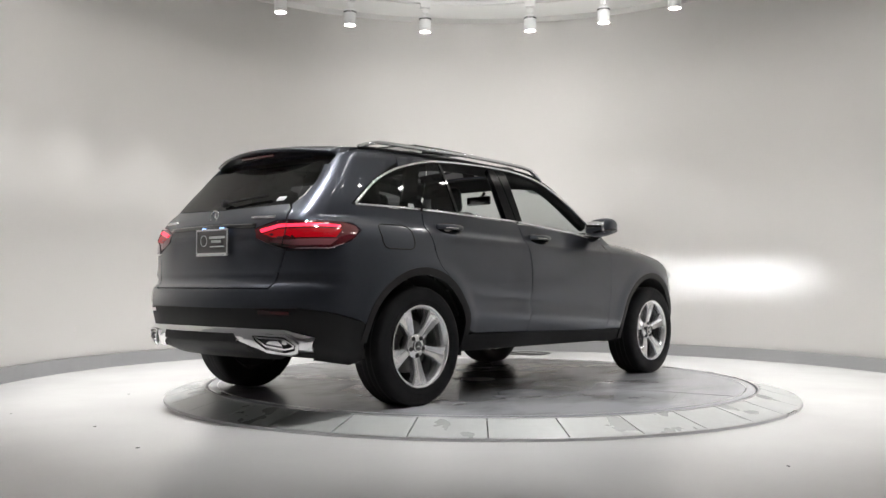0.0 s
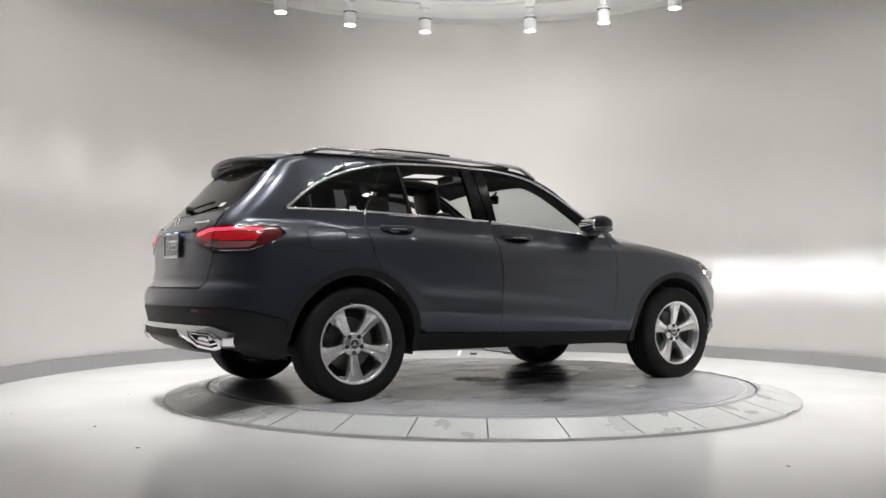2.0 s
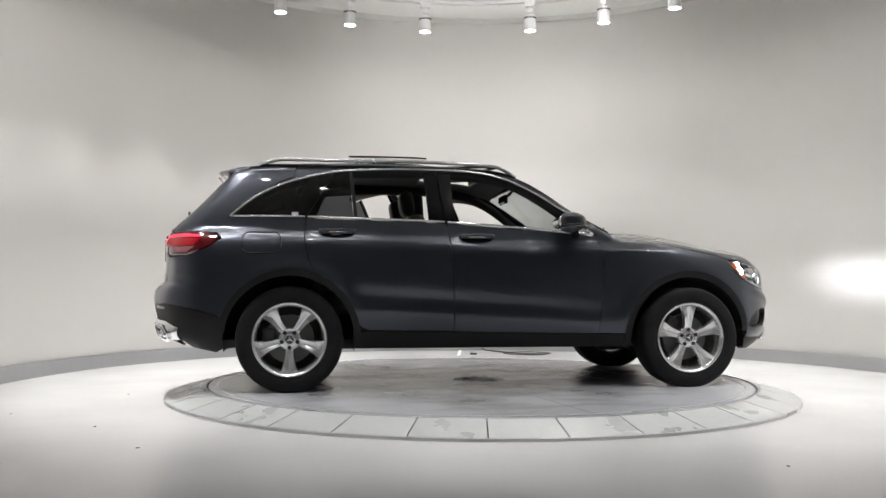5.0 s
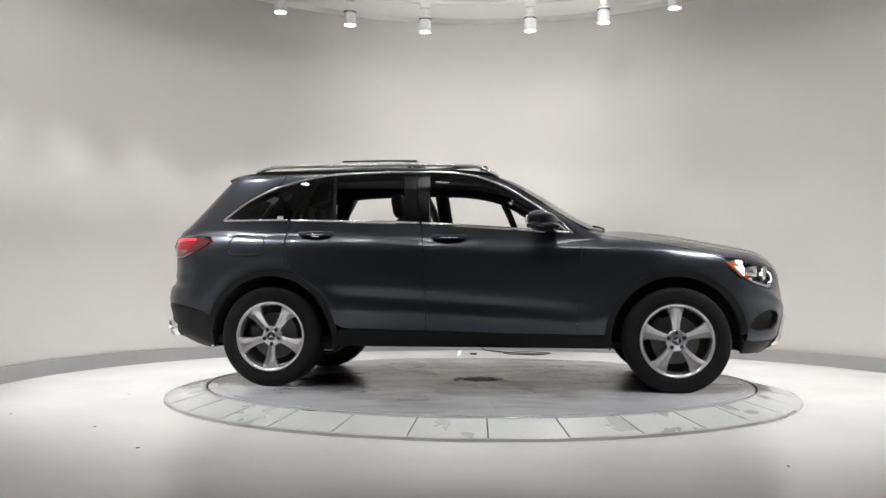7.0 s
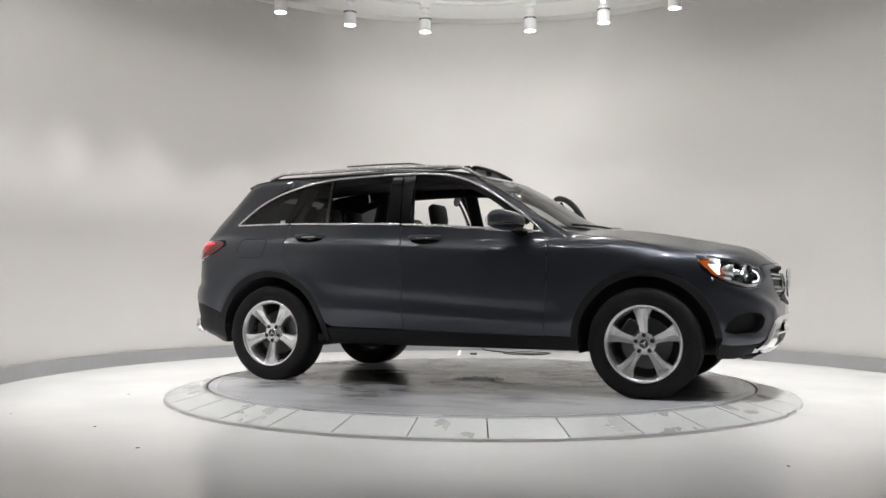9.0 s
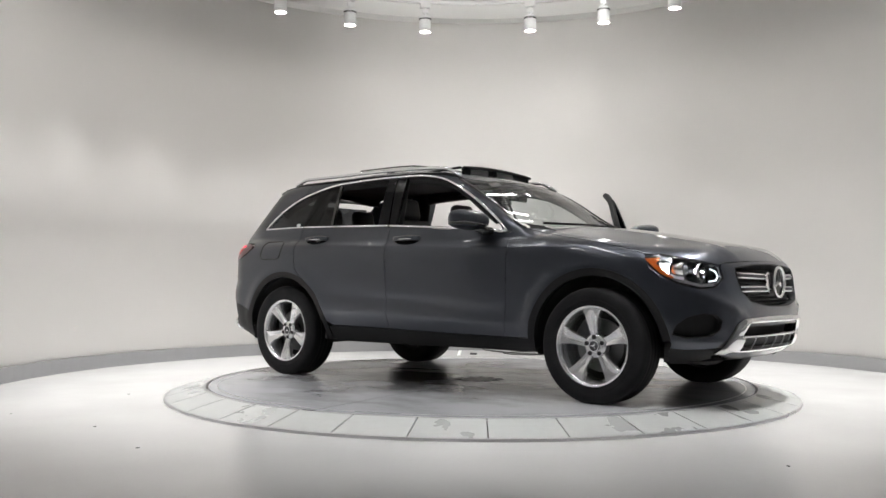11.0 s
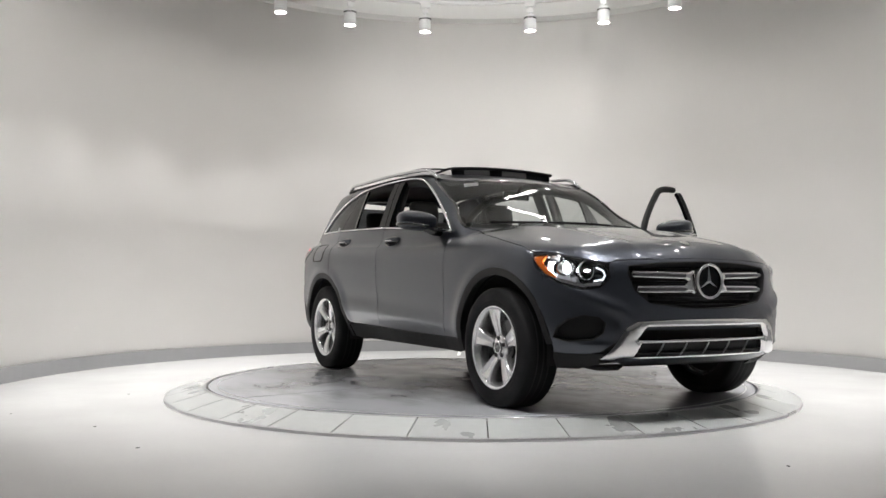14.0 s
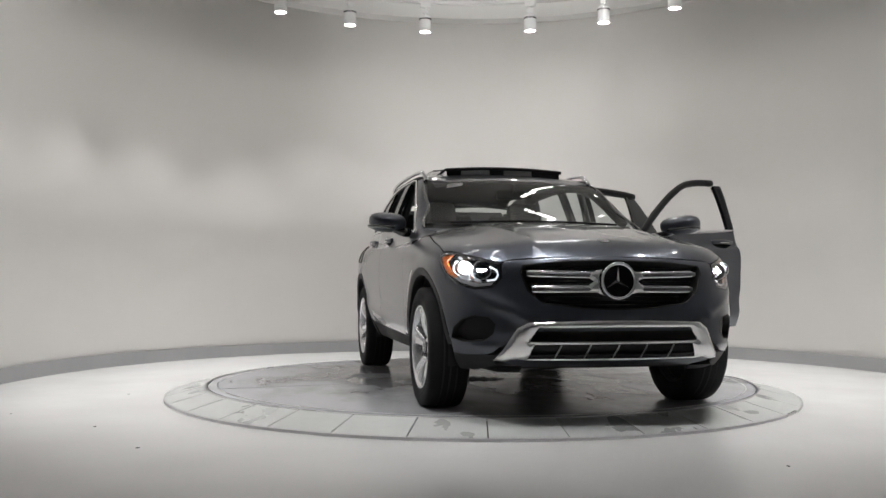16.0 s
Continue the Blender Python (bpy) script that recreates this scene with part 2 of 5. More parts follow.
# ---- turntable ----
turntable = thing("turntable", "round grey painted steel turntable disc under the car", "turntable")
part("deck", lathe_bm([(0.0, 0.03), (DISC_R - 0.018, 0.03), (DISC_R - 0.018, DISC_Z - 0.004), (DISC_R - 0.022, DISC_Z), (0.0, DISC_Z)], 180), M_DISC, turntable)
part("rim", lathe_bm([(DISC_R - 0.085, DISC_Z - 0.01), (DISC_R - 0.085, DISC_Z + 0.0015), (DISC_R - 0.080, DISC_Z + 0.0015), (DISC_R - 0.080, DISC_Z - 0.01)], 180, closed=True), M_EDGE, turntable, "bright scribed line")
for a in (-81.7, 98.3):
    g = box_bm(0.2, DISC_R - 0.09, -0.0014, 0.0014, DISC_Z - 0.005, DISC_Z + 0.0008)
    bmesh.ops.transform(g, matrix=pose(0, 0, 0, 0, 0, a), verts=g.verts[:])
    part("seam", g, M_SEAM, turntable, "dark joint between deck plates")
hubg = lathe_bm([(0.0, DISC_Z + 0.001), (0.13, DISC_Z + 0.001), (0.135, DISC_Z - 0.004), (0.0, DISC_Z - 0.004)], 32)
part("centre_cap", hubg, M_BASE, turntable, "worn steel centre cap")
for k in range(12):
    g = box_bm(0.135, 0.2, -0.012, 0.012, DISC_Z - 0.004, DISC_Z + 0.0015)
    bmesh.ops.transform(g, matrix=pose(0, 0, 0, 0, 0, k * 30), verts=g.verts[:])
    part("slot", g, M_GAP, turntable)

ring = thing("turntable_surround", "ring of sloping grey steel plates round the turntable", "turntable ring", kind="structure")
part("bed", lathe_bm([(DISC_R, 0.0), (RING_R - 0.01, 0.0), (RING_R - 0.01, 0.008), (DISC_R, DISC_Z - 0.012)], 144, closed=True), M_GAP, ring, "dark bed under the plates")
part("lip", lathe_bm([(RING_R - 0.012, 0.0), (RING_R, 0.0), (RING_R, 0.016), (RING_R - 0.012, 0.019)], 144, closed=True), M_EDGE, ring, "steel edge strip")
part("inner_lip", lathe_bm([(DISC_R - 0.004, 0.02), (DISC_R + 0.012, 0.02), (DISC_R + 0.012, DISC_Z + 0.001), (DISC_R - 0.004, DISC_Z + 0.001)], 144, closed=True), M_EDGE, ring, "steel inner edge strip")
PLATES = 34
plate_me = None
step_deg = 360 / PLATES
for k in range(PLATES):
    if plate_me is None:
        half = step_deg / 2 - 0.11
        g = lathe_bm([(DISC_R + 0.013, 0.04), (RING_R - 0.013, 0.004), (RING_R - 0.013, 0.0185), (DISC_R + 0.013, DISC_Z - 0.0005)], 5, closed=True, a0=-half, a1=half)
        bmesh.ops.holes_fill(g, edges=[e for e in g.edges if e.is_boundary], sides=4)
        bmesh.ops.recalc_face_normals(g, faces=g.faces[:])
        plate_me = mesh_of(g, "plate", M_PLATE)
    ob = new("plate", plate_me)
    ob.parent = ring
    ob.matrix_basis = pose(0, 0, 0, 0, 0, -90 + 1.25 + step_deg * (k + 0.5))

# ---- cables and marks on the floor behind the turntable ----
cable = thing("cable", "thin black cable lying in loops on the floor by the wall", "cable")
loop = [(0.02, 4.25, 0.10), (0.06, 4.22, 0.02), (0.16, 4.10, 0.006), (0.40, 3.80, 0.006), (0.62, 3.72, 0.006), (0.80, 3.62, 0.006), (0.66, 3.50, 0.006), (0.40, 3.58, 0.006), (0.30, 3.72, 0.012), (0.52, 3.98, 0.006), (0.78, 3.90, 0.006), (0.84, 3.66, 0.012), (0.55, 3.58, 0.012), (0.25, 3.95, 0.012), (0.12, 4.16, 0.006)]
fine = []
for i in range(len(loop) - 1):
    a, b, c, d = (Vector(loop[max(i - 1, 0)]), Vector(loop[i]), Vector(loop[i + 1]), Vector(loop[min(i + 2, len(loop) - 1)]))
    for k in range(8):
        t = k / 8
        fine.append(0.5 * ((2 * b) + (c - a) * t + (2 * a - 5 * b + 4 * c - d) * t * t + (3 * b - a - 3 * c + d) * t ** 3))
part("lead", tube_bm([tuple(v) for v in fine], 0.006, 6), M_WIRE, cable)
tape = thing("floor_tape", "short strip of white tape on the floor", "tape")
part("strip", box_bm(-0.25, -0.215, 3.42, 4.2, 0.0, 0.002), M_LAMP, tape)
sock = thing("floor_socket", "small dark socket on the floor by the wall", "socket")
part("body", box_bm(-0.10, -0.02, 3.55, 3.63, 0.0, 0.02, 0.004), M_WIRE, sock)
for x, y in ((-2.94, -1.48), (-2.6, -0.44), (-2.2, -1.95), (2.62, -1.75), (2.9, -1.2), (-1.7, -2.6), (1.4, -2.9), (2.35, -1.98)):
    chip = tagged(new("floor_debris", mesh_of(box_bm(-0.008, 0.008, -0.004, 0.004, 0.0, 0.003), "floor_debris", M_WIRE)), "tiny dark crumb of dirt on the floor", "debris", "crumbs on the floor")
    chip.matrix_basis = pose(x, y, 0, 0, 0, x * 77)

# ---- car materials ----
def paint():
    m, nt, p = material("grey_metallic_paint")
    p.inputs["Base Color"].default_value = (0.055, 0.061, 0.076, 1)
    p.inputs["Metallic"].default_value, p.inputs["Roughness"].default_value = 0.75, 0.30
    p.inputs["Coat Weight"].default_value, p.inputs["Coat Roughness"].default_value = 1.0, 0.015
    p.inputs["Coat IOR"].default_value = 1.40
    tc = nt.nodes.new("ShaderNodeTexCoord")
    n = node(nt, "ShaderNodeTexNoise", Scale=900.0, Detail=2.0)
    nt.links.new(tc.outputs["Object"], n.inputs["Vector"])
    b = node(nt, "ShaderNodeMapRange", From_Min=0.3, From_Max=0.7, To_Min=0.75, To_Max=1.3)
    nt.links.new(n.outputs[0], b.inputs["Value"])
    v = node(nt, "ShaderNodeVectorMath")
    v.operation = "SCALE"
    v.inputs[0].default_value = (0.055, 0.061, 0.076)
    nt.links.new(b.outputs[0], v.inputs["Scale"])
    nt.links.new(v.outputs[0], p.inputs["Base Color"])
    return m


M_PAINT = paint()
M_BLACK = simple("black_plastic", (0.009, 0.009, 0.010), 0.55, grain=0.1, scale=300, bump=0.15, spec=0.3)
M_GLOSS = simple("gloss_black", (0.01, 0.01, 0.011), 0.08, coat=1.0)
M_PILLAR = simple("pillar_black", (0.006, 0.006, 0.007), 0.16, grain=0.05, scale=200, bump=0.01, spec=0.18)
M_CHROME = simple("chrome", (0.80, 0.80, 0.81), 0.07, metal=1.0)
M_SILVER = simple("rim_silver", (0.74, 0.74, 0.75), 0.16, metal=0.8, grain=0.02, scale=200, bump=0.01)
M_SATIN = simple("satin_trim", (0.30, 0.30, 0.31), 0.3, metal=0.8, grain=0.03, scale=150, bump=0.01)
M_RIMDARK = simple("rim_dark", (0.07, 0.07, 0.075), 0.4, metal=0.5, grain=0.05, scale=100, bump=0.02)
M_TYRE = simple("tyre_rubber", (0.009, 0.009, 0.010), 0.75, spec=0.25, grain=0.12, scale=120, bump=0.12, stain=0.1, stain_scale=6)
M_LEATHER = simple("black_leather", (0.012, 0.012, 0.012), 0.5, grain=0.1, scale=200, bump=0.15)
M_LINER = simple("headliner", (0.025, 0.025, 0.025), 0.9, grain=0.1, scale=300, bump=0.1)
M_SCREEN = pane("windscreen_glass", (0.62, 0.66, 0.65), 0.035)
M_PRIVACY = pane("privacy_glass", (0.075, 0.08, 0.085), 0.045)
M_COVER = pane("lamp_cover", (0.95, 0.96, 0.97))
M_RED = simple("red_lens", (0.075, 0.002, 0.004), 0.06, coat=1.0)
M_REDGLOW = glowing("tail_glow", (1.0, 0.03, 0.07), 2.6, (0.2, 0.004, 0.008))
M_REDSOFT = glowing("tail_soft_glow", (1.0, 0.006, 0.02), 0.30, (0.04, 0.001, 0.002))
M_CLEARRED = simple("pale_red_lens", (0.24, 0.09, 0.10), 0.12, coat=1.0)
M_AMBER = glowing("amber_glow", (1.0, 0.25, 0.03), 0.07, (0.5, 0.10, 0.015))
M_BEAM = glowing("beam_glow", (0.95, 0.97, 1.0), 42000.0)
M_LOWBEAM = glowing("low_beam_glow", (0.93, 0.96, 1.0), 160.0)
M_DRL = glowing("running_light_glow", (0.9, 0.94, 1.0), 2.0)
# weak emission on the reflector imitates light thrown back from the lamp
M_REFLGLOW = glowing("reflector_added_glow", (0.92, 0.95, 1.0), 0.22, (0.75, 0.75, 0.77))
M_BLUE = glowing("plate_light_glow", (0.35, 0.55, 1.0), 2.5)
M_TEXT = simple("plate_print", (0.62, 0.63, 0.64), 0.5)
M_DISK = simple("brake_steel", (0.16, 0.16, 0.16), 0.35, metal=0.9, grain=0.05, scale=80, bump=0.02)

# ---- the car's outer form: one implicit surface, x forward, y left, z up, metres ----
def smooth_curve(*keys):
    """A smooth monotone-ish curve through (x, y) keys, straight beyond its ends."""
    xs = np.array([k[0] for k in keys], float)
    ys = np.array([k[1] for k in keys], float)
    d = np.diff(ys) / np.diff(xs)
    h = np.diff(xs)
    m = np.empty_like(ys)
    m[0], m[-1] = d[0], d[-1]
    for i in range(1, len(xs) - 1):
        m[i] = (d[i - 1] * h[i] + d[i] * h[i - 1]) / (h[i] + h[i - 1])

    def f(x):
        x = np.asarray(x, float)
        i = np.clip(np.searchsorted(xs, x) - 1, 0, len(xs) - 2)
        t = np.clip((x - xs[i]) / h[i], 0, 1)
        a, b = ys[i], ys[i + 1]
        v = ((2 * t + 1) * (1 - t) ** 2 * a + t * (1 - t) ** 2 * h[i] * m[i]
             + t * t * (3 - 2 * t) * b + t * t * (t - 1) * h[i] * m[i + 1])
        return v + np.where(x < xs[0], (x - xs[0]) * m[0], 0) + np.where(x > xs[-1], (x - xs[-1]) * m[-1], 0)
    return f


def smax(a, b, k):
    h = np.maximum(k - np.abs(a - b), 0) / k
    return np.maximum(a, b) + h * h * k * 0.25


def smin(a, b, k):
    return -smax(-a, -b, k)


side_z = smooth_curve((0.22, 0.86), (0.38, 0.905), (0.5, 0.925), (0.62, 0.928), (0.8, 0.936), (0.93, 0.930), (1.02, 0.912), (1.09, 0.89), (1.2, 0.835), (1.4, 0.76))
side_x = smooth_curve((-2.4, -0.10), (-2.1, -0.05), (-1.7, -0.012), (-1.2, 0.0), (-0.4, 0.0), (0.6, -0.004), (1.3, -0.008), (1.7, -0.03), (2.0, -0.075), (2.2, -0.13), (2.4, -0.20))
nose_z = smooth_curve((0.16, 1.98), (0.24, 2.10), (0.32, 2.215), (0.45, 2.265), (0.58, 2.275), (0.72, 2.265), (0.84, 2.245), (0.92, 2.195))
tail_z = smooth_curve((0.22, -2.04), (0.29, -2.22), (0.36, -2.37), (0.48, -2.415), (0.58, -2.440), (0.66, -2.445), (0.715, -2.425), (0.745, -2.385), (0.8, -2.368), (1.0, -2.36), (1.1, -2.34), (1.2, -2.28))
deck_x = smooth_curve((-2.35, 1.12), (-2.1, 1.17), (-1.4, 1.19), (-0.4, 1.17), (0.3, 1.14), (0.8, 1.14), (1.0, 1.142), (1.35, 1.112), (1.79, 1.036), (2.08, 0.974), (2.3, 0.905))
glass_w = smooth_curve((1.0, 0.90), (1.1, 0.862), (1.2, 0.83), (1.35, 0.775), (1.48, 0.72), (1.58, 0.665), (1.66, 0.60))
glass_x = smooth_curve((-2.3, -0.17), (-1.9, -0.075), (-1.5, -0.03), (-1.0, -0.004), (-0.4, 0.0), (0.1, 0.0), (0.5, -0.01), (1.0, -0.04))
screen_z = smooth_curve((1.05, 1.17), (1.15, 1.00), (1.233, 0.83), (1.413, 0.54), (1.532, 0.33), (1.62, 0.12))
back_z = smooth_curve((1.05, -2.33), (1.12, -2.30), (1.2, -2.22), (1.31, -2.11), (1.45, -1.98), (1.56, -1.89))
roof_x = smooth_curve((-2.1, 1.556), (-1.9, 1.592), (-1.4, 1.634), (-0.9, 1.648), (-0.4, 1.642), (0.05, 1.606), (0.35, 1.545), (0.6, 1.47))


def crease_z(x):
    """Height of the sharp shoulder line along the doors."""
    return 1.018 - 0.029 * x


def tuck_z(x):
    """Height of the lower line along the doors."""
    return 0.505 - 0.07 * x


def body_field(p):
    x, y, z = p[..., 0], np.abs(p[..., 1]), p[..., 2]
    fold_in = np.clip((1.5 - x) / 0.4, 0, 1) * np.clip((x + 1.75) / 0.4, 0, 1)
    crease = 0.013 * np.exp(-np.sqrt((z - crease_z(x)) ** 2 + 0.0035 ** 2) / 0.045) * fold_in
    for cx in (-1.4365, 1.4365):
        away = np.sqrt((x - cx) ** 2 + (z - 0.354) ** 2)
        crease = crease + 0.012 * np.exp(-((away - 0.50) / 0.055) ** 2) * np.clip((z - 0.30) / 0.2, 0, 1)
    line = tuck_z(x)
    fade = np.clip((1.0 - x) / 0.3, 0, 1) * np.clip((x + 1.25) / 0.3, 0, 1)
    tuck = 0.24 * 0.018 * np.log1p(np.exp(np.clip((line - z) / 0.018, -30, 30)))
    scoop = (tuck + 0.009 * np.exp(-((z - line - 0.085) / 0.06) ** 2)) * fade
    side = y - (side_z(z) + side_x(x) + crease - scoop)
    front = x - (nose_z(z) - 0.10 * y ** 2 - (0.42 - 0.08 * np.clip((0.72 - z) / 0.12, 0, 1)) * y ** 4)
    full = np.clip((0.80 - z) / 0.10, 0, 1)
    niche = 0.022 / ((1 + np.exp(np.clip((y - 0.38) / 0.04, -40, 40))) * (1 + np.exp(np.clip((0.90 - z) / 0.035, -40, 40))) * (1 + np.exp(np.clip((z - 1.075) / 0.008, -40, 40))))
    rear = (tail_z(z) + (0.17 + 0.07 * full) * y ** 2 + 0.14 * y ** 4 + niche) - x
    ridge = 0.018 * np.exp(-((y - 0.50 + 0.06 * (x - 1.0)) / 0.05) ** 2) * np.clip((x - 0.9) / 0.3, 0, 1)
    top = z - (deck_x(x) + 0.012 - 0.085 * (y / 0.8) ** 2.5 + ridge * 0.6)
    low = smax(smax(smax(side, front, 0.16), rear, 0.13), top, 0.10)
    brow = (z - 0.70 + 0.50 * (0.80 - y)) / 0.036
    low = low - 0.017 * np.exp(-brow ** 2) * np.clip((y - 0.42) / 0.14, 0, 1) * np.clip((0.90 - y) / 0.08, 0, 1) * np.clip((x - 1.85) / 0.15, 0, 1)
    low = low - 0.011 * np.exp(-((z - 0.392) / 0.018) ** 2) * np.clip((y - 0.60) / 0.08, 0, 1) * np.clip((x - 1.92) / 0.1, 0, 1)
    low = smax(low, 0.23 - z, 0.03)
    gside = y - (glass_w(z) + glass_x(x))
    gfront = (x - (screen_z(z) - 0.30 * y ** 2)) * 0.6
    grear = ((back_z(z) + 0.10 * y ** 2 + 0.12 * y ** 4) - x) * 0.75
    gtop = z - (roof_x(x) - 0.035 * (y / 0.65) ** 2)
    high = smax(smax(smax(gside, gfront, 0.05), grear, 0.10), gtop, 0.07)
    high = smax(high, 1.0 - z, 0.02)
    return smin(low, high, 0.012)


def land(p, d, reach=1.4, steps=140):
    """Where rays from p along d first meet the body; a miss goes to its nearest pass."""
    p, d = np.atleast_2d(np.asarray(p, float)), np.asarray(d, float)
    d = np.broadcast_to(d, p.shape)
    t0, t1, done = np.zeros(len(p)), np.full(len(p), -1.0), np.zeros(len(p), bool)
    best, tb = np.full(len(p), 9.0), np.zeros(len(p))
    for i in range(steps + 1):
        t = reach * i / steps
        v = body_field(p + d * t)
        near = v < best
        best, tb = np.where(near, v, best), np.where(near, t, tb)
        hit = ~done & (v <= 0)
        t1[hit], t0[hit] = t, max(t - reach / steps, 0)
        done |= hit
    for _ in range(22):
        m = (t0 + t1) / 2
        inside = body_field(p + d * m[:, None]) <= 0
        t1, t0 = np.where(inside, m, t1), np.where(inside, t0, m)
    return p + d * np.where(done, t1, tb)[:, None]


def slope(p):
    e = 0.004
    g = np.stack([body_field(p + e * a) - body_field(p - e * a) for a in np.eye(3)], -1)
    return g / (np.linalg.norm(g, axis=-1, keepdims=True) + 1e-9)


VIEWS = {  # origin, ray, and the two axes of each drawing plane
    "right": ((0, -1.3, 0), (0, 1, 0), (1, 0, 0), (0, 0, 1)),
    "left": ((0, 1.3, 0), (0, -1, 0), (1, 0, 0), (0, 0, 1)),
    "top": ((0, 0, 1.9), (0, 0, -1), (1, 0, 0), (0, 1, 0)),
    "front": ((2.7, 0, 0), (-1, 0, 0), (0, 1, 0), (0, 0, 1)),
    "rear": ((-2.8, 0, 0), (1, 0, 0), (0, 1, 0), (0, 0, 1)),
    "fr": ((2.1, -1.4, 0), (-0.6, 0.8, 0), (0.8, 0.6, 0), (0, 0, 1)),
    "fl": ((2.1, 1.4, 0), (-0.6, -0.8, 0), (0.8, -0.6, 0), (0, 0, 1)),
    "rr": ((-2.1, -1.4, 0), (0.6, 0.8, 0), (0.8, -0.6, 0), (0, 0, 1)),
    "rl": ((-2.1, 1.4, 0), (0.6, -0.8, 0), (0.8, 0.6, 0), (0, 0, 1)),
}


def drawn(view, pts):
    """Points (2 or 3 numbers each) as 2D places on the view's plane."""
    o, d, u, w = (np.array(a, float) for a in VIEWS[view])
    return np.array([p if len(p) == 2 else ((np.array(p) - o) @ u + o @ u, (np.array(p) - o) @ w + o @ w) for p in pts], float)


def resample(poly, step):
    out = []
    for a, b in zip(poly, np.roll(poly, -1, 0)):
        n = max(1, int(math.ceil(np.linalg.norm(b - a) / step)))
        out += [a + (b - a) * i / n for i in range(n)]
    return np.array(out)


def inside(poly, q):
    x, y = q[:, 0], q[:, 1]
    r = np.zeros(len(q), bool)
    for a, b in zip(poly, np.roll(poly, -1, 0)):
        cross = (a[1] > y) != (b[1] > y)
        with np.errstate(divide="ignore", invalid="ignore"):
            r ^= cross & (x < (b[0] - a[0]) * (y - a[1]) / (b[1] - a[1] + 1e-12) + a[0])
    return r


def gap_to(poly, q):
    best = np.full(len(q), 9.0)
    for a, b in zip(poly, np.roll(poly, -1, 0)):
        e = b - a
        t = np.clip(((q - a) @ e) / (e @ e + 1e-12), 0, 1)
        best = np.minimum(best, np.linalg.norm(q - a - t[:, None] * e, axis=1))
    return best


def shrink(poly, d):
    """Moves an outline inwards by d."""
    area = 0.5 * sum(a[0] * b[1] - a[1] * b[0] for a, b in zip(poly, np.roll(poly, -1, 0)))
    s = 1 if area > 0 else -1
    out = []
    for p, q, r in zip(np.roll(poly, 1, 0), poly, np.roll(poly, -1, 0)):
        e1, e2 = (q - p) / (np.linalg.norm(q - p) + 1e-9), (r - q) / (np.linalg.norm(r - q) + 1e-9)
        n = np.array([-(e1[1] + e2[1]), e1[0] + e2[0]]) * s
        n /= max(np.linalg.norm(n), 0.6)
        out.append(q + n * d / max(np.linalg.norm(n), 1e-6))
    return np.array(out)


